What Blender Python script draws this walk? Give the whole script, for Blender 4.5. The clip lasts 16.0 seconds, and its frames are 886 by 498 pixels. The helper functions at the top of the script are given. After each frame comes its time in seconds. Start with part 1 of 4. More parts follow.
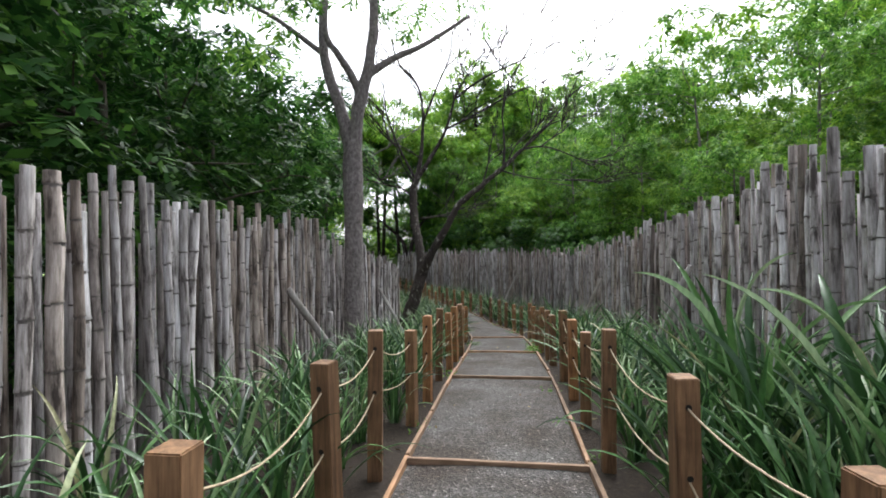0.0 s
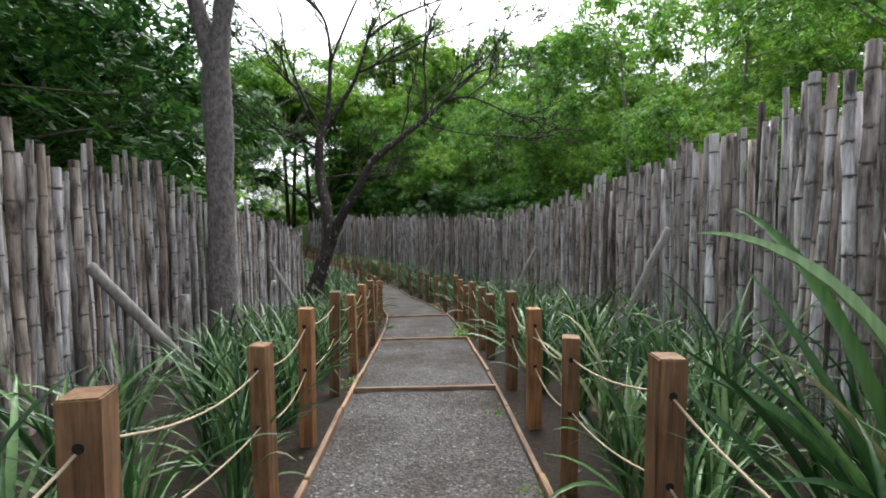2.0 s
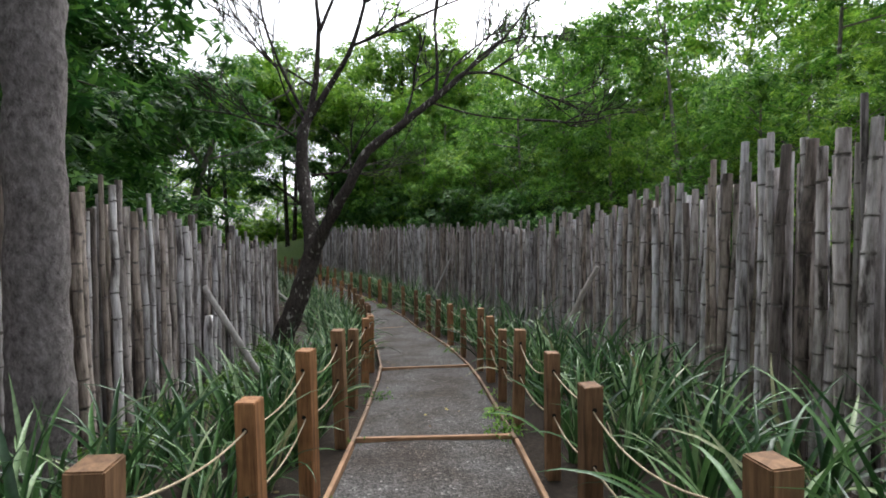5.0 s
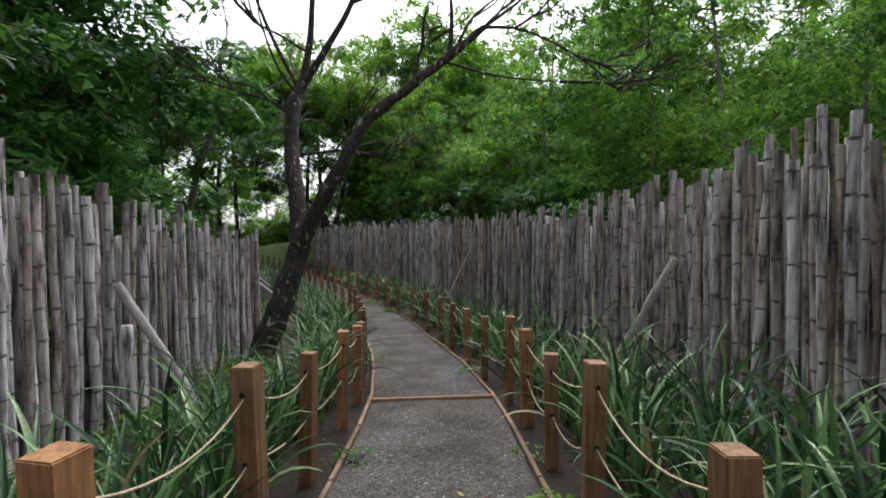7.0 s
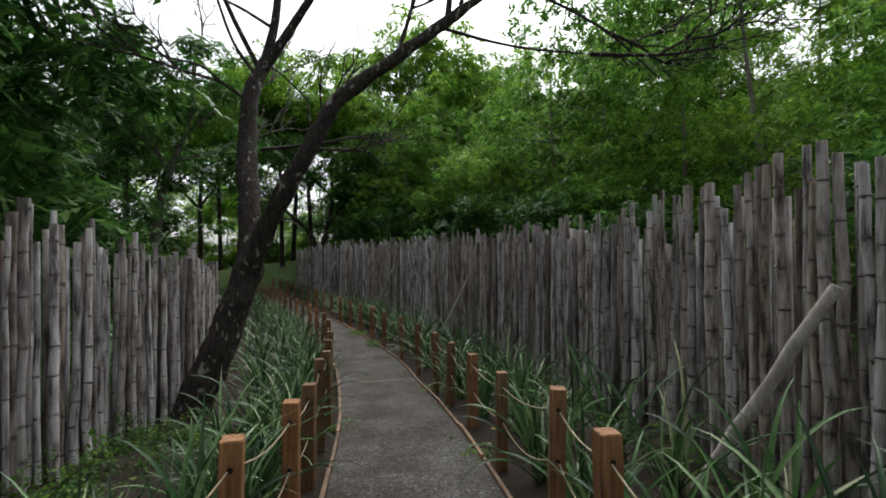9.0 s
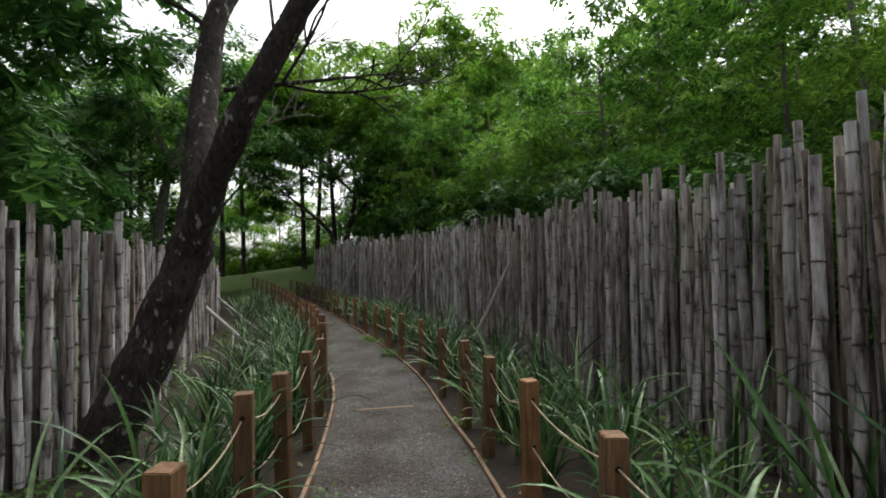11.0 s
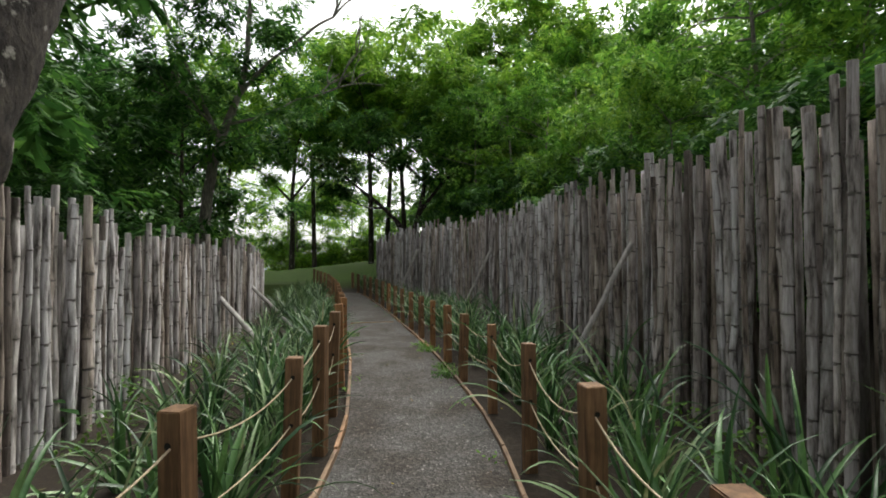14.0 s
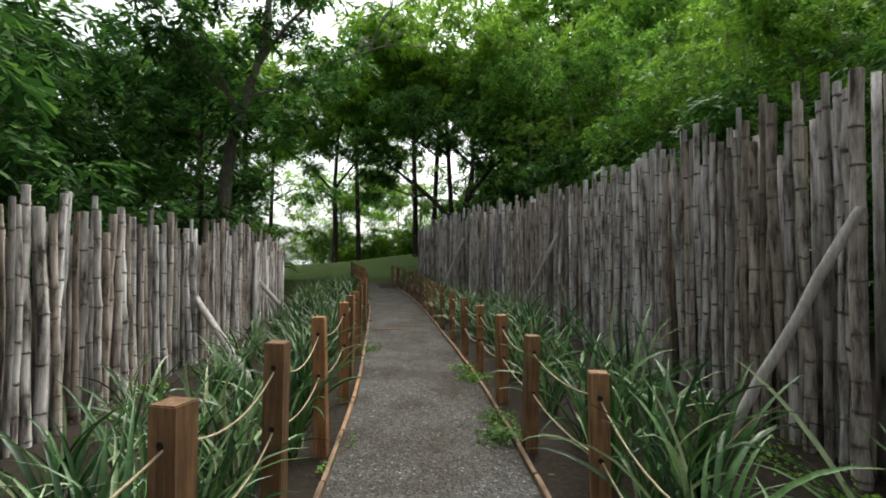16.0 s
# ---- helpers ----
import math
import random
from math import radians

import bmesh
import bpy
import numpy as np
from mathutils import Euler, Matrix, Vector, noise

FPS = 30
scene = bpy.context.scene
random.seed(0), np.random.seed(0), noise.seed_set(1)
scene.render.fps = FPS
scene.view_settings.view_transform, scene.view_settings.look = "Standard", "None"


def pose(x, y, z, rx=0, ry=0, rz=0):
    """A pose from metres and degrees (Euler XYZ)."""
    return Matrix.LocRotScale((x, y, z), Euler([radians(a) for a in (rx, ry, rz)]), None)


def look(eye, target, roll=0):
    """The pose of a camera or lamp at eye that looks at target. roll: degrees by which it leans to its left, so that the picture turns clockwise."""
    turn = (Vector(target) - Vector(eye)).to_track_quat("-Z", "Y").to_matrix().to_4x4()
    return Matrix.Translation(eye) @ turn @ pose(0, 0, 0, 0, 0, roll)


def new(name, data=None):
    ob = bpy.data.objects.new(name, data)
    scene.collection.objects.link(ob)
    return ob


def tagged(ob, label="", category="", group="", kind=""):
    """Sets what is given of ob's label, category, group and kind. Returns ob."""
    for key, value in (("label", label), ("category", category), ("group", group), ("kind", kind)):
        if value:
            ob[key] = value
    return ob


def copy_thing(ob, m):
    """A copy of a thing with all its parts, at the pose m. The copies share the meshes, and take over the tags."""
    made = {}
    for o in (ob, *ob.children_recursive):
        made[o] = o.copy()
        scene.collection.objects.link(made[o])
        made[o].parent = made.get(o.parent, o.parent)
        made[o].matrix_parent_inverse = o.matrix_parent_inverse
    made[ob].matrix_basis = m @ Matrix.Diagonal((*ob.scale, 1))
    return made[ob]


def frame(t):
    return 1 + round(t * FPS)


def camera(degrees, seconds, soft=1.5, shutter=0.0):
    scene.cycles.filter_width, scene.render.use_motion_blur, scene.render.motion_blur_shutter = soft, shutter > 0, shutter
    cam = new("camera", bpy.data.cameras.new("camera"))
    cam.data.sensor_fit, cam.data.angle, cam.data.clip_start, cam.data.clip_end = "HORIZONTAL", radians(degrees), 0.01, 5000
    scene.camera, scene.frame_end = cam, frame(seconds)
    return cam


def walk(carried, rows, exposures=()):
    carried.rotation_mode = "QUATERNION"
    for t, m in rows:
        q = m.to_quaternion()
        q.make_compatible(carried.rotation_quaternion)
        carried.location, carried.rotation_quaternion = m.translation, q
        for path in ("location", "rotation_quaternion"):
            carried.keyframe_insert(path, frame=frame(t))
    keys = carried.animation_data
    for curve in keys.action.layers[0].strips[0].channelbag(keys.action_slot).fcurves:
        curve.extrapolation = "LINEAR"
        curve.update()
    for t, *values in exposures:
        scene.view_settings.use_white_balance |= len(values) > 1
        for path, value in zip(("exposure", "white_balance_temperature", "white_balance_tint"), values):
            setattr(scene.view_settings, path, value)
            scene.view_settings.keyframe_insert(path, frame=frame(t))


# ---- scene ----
cam = camera(86.6, 16.0, 1.8)
PATH = [
    (0, (-0.082, -0.266, 1.409), (-0.081, 1.734, 1.417), -0.8),
    (0.5, (-0.095, 0.181, 1.33), (0.018, 2.178, 1.314), -0.8),
    (1, (-0.028, 0.679, 1.294), (0.182, 2.667, 1.234), -0.7),
    (1.5, (0.019, 1.215, 1.28), (0.298, 3.193, 1.185), -0.7),
    (2, (0.119, 1.746, 1.284), (0.459, 3.713, 1.155), -0.5),
    (2.5, (0.157, 2.246, 1.281), (0.512, 4.209, 1.13), -0.4),
    (3, (0.215, 2.775, 1.257), (0.56, 4.74, 1.113), -0.4),
    (3.5, (0.247, 3.326, 1.286), (0.553, 5.301, 1.203), -0.5),
    (3.7, (0.278, 3.52, 1.275), (0.581, 5.495, 1.208), -0.4),
    (5.8, (0.717, 5.856, 1.096), (1.018, 7.832, 1.019), -0.4),
    (6, (0.76, 6.054, 1.084), (1.048, 8.031, 1.0), -0.4),
    (6.5, (0.774, 6.469, 1.068), (1.025, 8.452, 1.004), -0.4),
    (7, (0.847, 6.9, 0.899), (1.078, 8.886, 0.841), -0.4),
    (7.5, (0.941, 7.427, 0.861), (1.155, 9.415, 0.815), -0.3),
    (8, (1.057, 7.976, 0.862), (1.291, 9.963, 0.851), -0.3),
    (8.5, (1.091, 8.471, 0.854), (1.341, 10.455, 0.883), -0.2),
    (9, (1.079, 9.0, 0.826), (1.333, 10.984, 0.861), -0.2),
    (9.2, (1.055, 9.182, 0.82), (1.302, 11.167, 0.859), -0.1),
    (11.3, (1.385, 11.582, 0.454), (1.48, 13.579, 0.515), -0.6),
    (11.5, (1.407, 11.784, 0.443), (1.478, 13.782, 0.501), -0.4),
    (12, (1.478, 12.298, 0.407), (1.49, 14.297, 0.457), -0.3),
    (12.5, (1.478, 12.731, 0.381), (1.428, 14.729, 0.451), -0.1),
    (13, (1.486, 13.18, 0.237), (1.391, 15.176, 0.318), -0.0),
    (13.5, (1.471, 13.667, 0.208), (1.324, 15.66, 0.28), -0.0),
    (14, (1.432, 14.242, 0.182), (1.238, 16.232, 0.243), 0.1),
    (14.5, (1.374, 14.842, 0.19), (1.135, 16.827, 0.238), 0.1),
    (15, (1.333, 15.437, 0.159), (1.055, 17.418, 0.203), 0.0),
    (15.5, (1.264, 16.073, 0.132), (0.93, 18.044, 0.164), 0.1),
    (16, (1.178, 16.719, 0.117), (0.773, 18.678, 0.152), 0.1),
]
walk(cam, [(t, look(eye, target, roll)) for t, eye, target, roll in PATH],
     exposures=[(0, 1.5, 6200, 9), (3.7, 1.46, 6150, 9), (6, 1.14, 6200, 10), (7, 1.16, 6200, 10), (9, 0.72, 6350, 8), (11, 0.92, 6500, 7), (12.5, 1.04, 6600, 6), (16, 1.3, 6650, 4)])

# ---- world, sun ----
world = bpy.data.worlds.new("overcast_sky")
scene.world = world
world.use_nodes = True
wn, wl = world.node_tree.nodes, world.node_tree.links
sky = wn.new("ShaderNodeTexSky")
sky.sky_type, sky.sun_disc = "NISHITA", False
sky.sun_elevation, sky.sun_rotation = radians(52), radians(18)
sky.air_density, sky.dust_density, sky.ozone_density = 1.0, 4.0, 1.0
grey = wn.new("ShaderNodeHueSaturation")
grey.inputs["Saturation"].default_value = 0.18
wl.new(sky.outputs["Color"], grey.inputs["Color"])
wl.new(grey.outputs["Color"], wn["Background"].inputs["Color"])
wn["Background"].inputs["Strength"].default_value = 0.15
sun = new("sun", bpy.data.lights.new("sun", "SUN"))
sun.data.energy, sun.data.angle, sun.data.color = 0.9, radians(60), (1.0, 0.96, 0.90)
sun.rotation_euler = (radians(-38), 0, radians(-18))


# ---- materials ----
def material(name, rough=0.8):
    m = bpy.data.materials.new(name)
    m.use_nodes = True
    n = m.node_tree.nodes
    b = n["Principled BSDF"]
    b.inputs["Roughness"].default_value = rough
    b.inputs["Specular IOR Level"].default_value = 0.3
    return m, n, m.node_tree.links, b


def coords(n, l, scale, space="Object"):
    tc, mp = n.new("ShaderNodeTexCoord"), n.new("ShaderNodeMapping")
    mp.inputs["Scale"].default_value = scale
    l.new(tc.outputs[space], mp.inputs["Vector"])
    return mp.outputs["Vector"]


def noise_tex(n, l, vec, scale, detail=4, rough=0.6):
    t = n.new("ShaderNodeTexNoise")
    t.inputs["Scale"].default_value, t.inputs["Detail"].default_value, t.inputs["Roughness"].default_value = scale, detail, rough
    l.new(vec, t.inputs["Vector"])
    return t.outputs["Fac"]


def ramp(n, l, fac, stops):
    r = n.new("ShaderNodeValToRGB")
    e = r.color_ramp.elements
    while len(e) < len(stops):
        e.new(0.5)
    for s, (p, c) in zip(e, stops):
        s.position, s.color = p, (*c, 1)
    l.new(fac, r.inputs["Fac"])
    return r.outputs["Color"]


def mixed(n, l, a, b, fac, mode="MIX"):
    x = n.new("ShaderNodeMix")
    x.data_type, x.blend_type = "RGBA", mode
    for k, v in ((0, fac), (6, a), (7, b)):
        if isinstance(v, (int, float)):
            x.inputs[k].default_value = v
        elif isinstance(v, tuple):
            x.inputs[k].default_value = (*v, 1)
        else:
            l.new(v, x.inputs[k])
    return x.outputs[2]


def bump(n, l, b, height, strength, dist):
    x = n.new("ShaderNodeBump")
    x.inputs["Strength"].default_value, x.inputs["Distance"].default_value = strength, dist
    l.new(height, x.inputs["Height"])
    l.new(x.outputs["Normal"], b.inputs["Normal"])


def bamboo_material():
    m, n, l, b = material("weathered_bamboo", 0.62)
    info = n.new("ShaderNodeObjectInfo")
    geo = n.new("ShaderNodeNewGeometry")
    add = n.new("ShaderNodeMath")
    l.new(info.outputs["Random"], add.inputs[0])
    l.new(geo.outputs["Random Per Island"], add.inputs[1])
    fr = n.new("ShaderNodeMath")
    fr.operation = "FRACT"
    l.new(add.outputs[0], fr.inputs[0])
    tc = n.new("ShaderNodeTexCoord")
    off = n.new("ShaderNodeCombineXYZ")
    mul = n.new("ShaderNodeMath")
    mul.operation = "MULTIPLY"
    mul.inputs[1].default_value = 37.0
    l.new(fr.outputs[0], mul.inputs[0])
    l.new(mul.outputs[0], off.inputs[2])
    sh = n.new("ShaderNodeVectorMath")
    l.new(tc.outputs["Object"], sh.inputs[0])
    l.new(off.outputs[0], sh.inputs[1])
    mp = n.new("ShaderNodeMapping")
    mp.inputs["Scale"].default_value = (70, 70, 3.0)
    l.new(sh.outputs[0], mp.inputs["Vector"])
    streak = noise_tex(n, l, mp.outputs["Vector"], 1.0, 6, 0.65)
    mb = n.new("ShaderNodeMapping")
    mb.inputs["Scale"].default_value = (13, 13, 2.6)
    l.new(sh.outputs[0], mb.inputs["Vector"])
    blotch = noise_tex(n, l, mb.outputs["Vector"], 1.0, 5, 0.65)
    base = ramp(n, l, fr.outputs[0], [(0.0, (0.21, 0.19, 0.185)), (0.16, (0.585, 0.575, 0.595)), (0.30, (0.38, 0.315, 0.27)), (0.42, (0.725, 0.72, 0.745)), (0.56, (0.32, 0.285, 0.27)), (0.70, (0.63, 0.625, 0.645)), (0.84, (0.43, 0.365, 0.315)), (1.0, (0.16, 0.135, 0.125))])
    c = mixed(n, l, base, ramp(n, l, streak, [(0.36, (0.50, 0.475, 0.465)), (0.60, (1.08, 1.07, 1.07))]), 0.6, "MULTIPLY")
    c = mixed(n, l, c, ramp(n, l, blotch, [(0.35, (0.12, 0.103, 0.096)), (0.47, (0.66, 0.63, 0.61)), (0.60, (1.08, 1.07, 1.07))]), 1.0, "MULTIPLY")
    l.new(c, b.inputs["Base Color"])
    bump(n, l, b, streak, 0.8, 0.006)
    return m


def wood_material(name, dark, light, scale=(30, 30, 2.0), rough=0.7):
    m, n, l, b = material(name, rough)
    info = n.new("ShaderNodeObjectInfo")
    grain = noise_tex(n, l, coords(n, l, scale), 1.2, 7, 0.7)
    blot = noise_tex(n, l, coords(n, l, (3, 3, 3)), 1.5, 3)
    c = ramp(n, l, grain, [(0.3, dark), (0.7, light)])
    c = mixed(n, l, c, ramp(n, l, blot, [(0.35, (0.5, 0.47, 0.45)), (0.6, (1, 1, 1))]), 0.6, "MULTIPLY")
    c = mixed(n, l, c, ramp(n, l, info.outputs["Random"], [(0.0, (0.60, 0.56, 0.53)), (0.6, (1.0, 0.95, 0.9)), (1.0, (1.4, 1.12, 0.85))]), 0.9, "MULTIPLY")
    l.new(c, b.inputs["Base Color"])
    bump(n, l, b, grain, 0.5, 0.003)
    return m


def gravel_material():
    m, n, l, b = material("fine_dark_gravel", 0.9)
    v = coords(n, l, (1, 1, 1))
    vor = n.new("ShaderNodeTexVoronoi")
    vor.inputs["Scale"].default_value = 75
    l.new(v, vor.inputs["Vector"])
    cell = n.new("ShaderNodeSeparateColor")
    l.new(vor.outputs["Color"], cell.inputs[0])
    c = ramp(n, l, cell.outputs[0], [(0.0, (0.045, 0.043, 0.042)), (0.55, (0.105, 0.101, 0.098)), (0.9, (0.145, 0.14, 0.136)), (0.98, (0.20, 0.195, 0.19)), (1.0, (0.42, 0.41, 0.40))])
    fine = noise_tex(n, l, v, 22, 6, 0.8)
    c = mixed(n, l, c, ramp(n, l, fine, [(0.35, (0.45, 0.43, 0.42)), (0.65, (1.1, 1.08, 1.06))]), 0.8, "MULTIPLY")
    damp = noise_tex(n, l, v, 1.7, 4, 0.6)
    c = mixed(n, l, c, ramp(n, l, damp, [(0.36, (0.60, 0.51, 0.44)), (0.62, (1.1, 1.1, 1.09))]), 1.0, "MULTIPLY")
    l.new(c, b.inputs["Base Color"])
    bump(n, l, b, vor.outputs["Distance"], 0.9, 0.01)
    return m


def ground_material():
    m, n, l, b = material("soil_litter_and_grass", 0.95)
    tc = n.new("ShaderNodeTexCoord")
    v = tc.outputs["Object"]
    lit = noise_tex(n, l, v, 26, 5, 0.75)
    soil = ramp(n, l, lit, [(0.3, (0.013, 0.0095, 0.007)), (0.55, (0.034, 0.025, 0.018)), (0.74, (0.085, 0.062, 0.043))])
    sep = n.new("ShaderNodeSeparateXYZ")
    l.new(v, sep.inputs[0])
    blade = noise_tex(n, l, v, 60, 4, 0.7)
    grass = ramp(n, l, blade, [(0.3, (0.05, 0.10, 0.02)), (0.7, (0.20, 0.30, 0.075))])
    rng = n.new("ShaderNodeMapRange")
    rng.inputs["From Min"].default_value, rng.inputs["From Max"].default_value = 34.5, 38.0
    l.new(sep.outputs["Y"], rng.inputs["Value"])
    l.new(mixed(n, l, soil, grass, rng.outputs[0]), b.inputs["Base Color"])
    bump(n, l, b, lit, 0.8, 0.03)
    return m


def bark_material(name, dark, light, scale, patches=None):
    m, n, l, b = material(name, 0.95)
    v = coords(n, l, scale)
    rid = noise_tex(n, l, v, 1.0, 7, 0.72)
    c = ramp(n, l, rid, [(0.32, dark), (0.68, light)])
    if patches:
        p = noise_tex(n, l, coords(n, l, (9, 9, 5)), 1.0, 5, 0.6)
        c = mixed(n, l, c, patches, ramp(n, l, p, [(0.61, (0, 0, 0)), (0.65, (1, 1, 1))]))
    l.new(c, b.inputs["Base Color"])
    bump(n, l, b, rid, 1.0, 0.05)
    return m


def leaf_material(name, stops, trans=0.35, rough=0.5, gloss=0.18, island=True):
    m, n, l, b = material(name, rough)
    b.inputs["Specular IOR Level"].default_value = gloss
    if island:
        rnd = n.new("ShaderNodeNewGeometry").outputs["Random Per Island"]
    else:
        rnd = n.new("ShaderNodeObjectInfo").outputs["Random"]
    c = ramp(n, l, rnd, stops)
    if island:
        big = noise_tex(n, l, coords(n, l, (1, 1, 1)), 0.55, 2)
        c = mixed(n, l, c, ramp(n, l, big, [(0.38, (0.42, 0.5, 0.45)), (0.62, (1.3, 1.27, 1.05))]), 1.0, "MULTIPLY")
    else:
        st = noise_tex(n, l, coords(n, l, (60, 3, 3)), 1.0, 4)
        c = mixed(n, l, c, ramp(n, l, st, [(0.35, (0.62, 0.68, 0.6)), (0.65, (1.2, 1.18, 1.15))]), 0.8, "MULTIPLY")
    l.new(c, b.inputs["Base Color"])
    t = n.new("ShaderNodeBsdfTranslucent")
    l.new(c, t.inputs["Color"])
    mix = n.new("ShaderNodeMixShader")
    mix.inputs[0].default_value = trans
    l.new(b.outputs[0], mix.inputs[1])
    l.new(t.outputs[0], mix.inputs[2])
    l.new(mix.outputs[0], n["Material Output"].inputs["Surface"])
    return m


def plain(name, col, rough=0.8, vary=0.25, scale=40):
    m, n, l, b = material(name, rough)
    f = noise_tex(n, l, coords(n, l, (1, 1, 1)), scale, 4)
    l.new(ramp(n, l, f, [(0.3, tuple(x * (1 - vary) for x in col)), (0.7, tuple(x * (1 + vary) for x in col))]), b.inputs["Base Color"])
    return m


M_BAMBOO = bamboo_material()
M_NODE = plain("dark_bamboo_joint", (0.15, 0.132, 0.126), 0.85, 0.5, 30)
M_POST = wood_material("oiled_brown_timber", (0.10, 0.055, 0.03), (0.42, 0.25, 0.135))
M_EDGE = wood_material("tan_edging_timber", (0.13, 0.085, 0.06), (0.48, 0.34, 0.235), (2.0, 30, 30))
M_HOLE_SHADE = plain("drilled_hole_shade", (0.012, 0.01, 0.008))
M_BRACE = wood_material("grey_pole_wood", (0.30, 0.295, 0.295), (0.66, 0.65, 0.655), (40, 40, 7))
M_ROPE = plain("pale_twisted_rope", (0.43, 0.35, 0.24), 0.85, 0.3, 160)
M_GRAVEL = gravel_material()
M_GROUND = ground_material()
M_BARK_GREY = bark_material("furrowed_grey_brown_bark", (0.085, 0.07, 0.068), (0.36, 0.32, 0.315), (22, 22, 13))
M_BARK_DARK = bark_material("dark_lichen_bark", (0.006, 0.005, 0.005), (0.085, 0.068, 0.058), (22, 22, 9), (0.30, 0.28, 0.25))
M_BARK_WOOD = bark_material("forest_bark", (0.03, 0.025, 0.02), (0.13, 0.11, 0.09), (14, 14, 5))
M_BARK_PALE = bark_material("pale_forest_bark", (0.08, 0.07, 0.06), (0.26, 0.23, 0.20), (14, 14, 5))
# Low stops colour in shade among the leaves, pale ones the light caught.
M_STRAP = leaf_material("strap_leaf", [(0.0, (0.012, 0.04, 0.013)), (0.42, (0.042, 0.11, 0.032)), (0.76, (0.125, 0.245, 0.08)), (0.96, (0.31, 0.41, 0.23)), (1.0, (0.36, 0.32, 0.18))], 0.15, 0.38, 0.45, False)
M_STRAP_FAR = leaf_material("strap_leaf_far", [(0.0, (0.035, 0.085, 0.03)), (0.5, (0.08, 0.16, 0.06)), (1.0, (0.20, 0.28, 0.14))], 0.2, 0.4, 0.5)
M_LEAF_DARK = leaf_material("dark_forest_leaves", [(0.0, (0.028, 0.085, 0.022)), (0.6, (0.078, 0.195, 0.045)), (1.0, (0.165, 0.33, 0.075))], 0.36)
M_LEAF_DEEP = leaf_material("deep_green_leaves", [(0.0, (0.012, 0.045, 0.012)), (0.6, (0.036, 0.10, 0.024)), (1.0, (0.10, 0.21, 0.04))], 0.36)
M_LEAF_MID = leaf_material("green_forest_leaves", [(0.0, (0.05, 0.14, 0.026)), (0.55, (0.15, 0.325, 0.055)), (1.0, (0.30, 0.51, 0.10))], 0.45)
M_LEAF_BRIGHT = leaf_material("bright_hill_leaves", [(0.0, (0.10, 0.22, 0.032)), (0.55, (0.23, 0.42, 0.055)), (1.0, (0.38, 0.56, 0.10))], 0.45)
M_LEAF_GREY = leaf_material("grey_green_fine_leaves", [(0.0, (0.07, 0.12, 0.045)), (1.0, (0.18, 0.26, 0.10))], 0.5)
M_WEED = leaf_material("weed_leaves", [(0.0, (0.06, 0.14, 0.02)), (1.0, (0.16, 0.30, 0.05))], 0.35)
M_LITTER = leaf_material("dry_litter_leaves", [(0.0, (0.10, 0.06, 0.03)), (0.6, (0.22, 0.16, 0.09)), (0.9, (0.35, 0.30, 0.08)), (1.0, (0.45, 0.42, 0.36))], 0.1)
M_SEA = plain("pale_hazy_sea", (0.45, 0.52, 0.55), 0.3, 0.1, 0.01)


# ---- plan ----
CY = [-6, -0.3, 1.9, 3.07, 5.9, 8.8, 11.85, 14.6, 17.25, 18.6, 19.8, 21.4, 25, 28.5, 32.3, 36, 42]
CX = [-0.6, -0.05, 0.12, 0.27, 0.66, 1.03, 1.33, 1.26, 1.0, 0.8, 0.45, 0.0, -1.25, -2.5, -4.1, -6.0, -9.5]
GY = [-6, -0.3, 3.07, 5.9, 8.75, 11.85, 14.5, 17.2, 20, 28.5, 36, 44]
GZ = [0.15, 0.0, -0.15, -0.28, -0.57, -0.86, -1.1, -1.32, -1.28, -1.2, -1.0, -0.4]
RY = [-5, 4.2, 6.8, 11, 13, 15, 17, 19.1, 20.9, 22.4, 24.3, 26.8, 29.1, 31.8, 33.6]
RX = [2.75, 3.26, 3.58, 3.97, 4.12, 4.12, 3.88, 3.5, 3.1, 2.7, 2.2, 1.2, -0.25, -1.97, -3.2]
RT = [2.2, 2.12, 1.86, 1.42, 1.3, 1.22, 1.2, 1.26, 1.24, 1.27, 1.28, 1.34, 1.32, 1.3, 1.0]
LY = [-5, 3.4, 8.6, 9.3, 11.5, 13, 16.2, 17.8, 19.4, 22.2, 24.6]
LX = [-2.3, -2.42, -2.35, -2.0, -1.82, -1.75, -1.68, -2.15, -2.65, -3.4, -4.2]
LT = [1.85, 1.8, 1.76, 1.55, 1.28, 1.05, 0.82, 0.6, 0.46, 0.44, 0.5]


def smooth(y, ys, xs):
    """Piecewise interpolation, softened over about a metre."""
    return float(np.mean(np.interp(np.linspace(y - 0.6, y + 0.6, 7), ys, xs)))


def mid_x(y):
    return smooth(y, CY, CX)


def path_z(y):
    return smooth(y, GY, GZ)


def edge_at(y, off):
    """The point off metres to the right of the path's middle, square to it."""
    d = (mid_x(y + 0.2) - mid_x(y - 0.2)) / 0.4
    k = 1 / math.hypot(1, d)
    return mid_x(y) + off * k, y - off * d * k


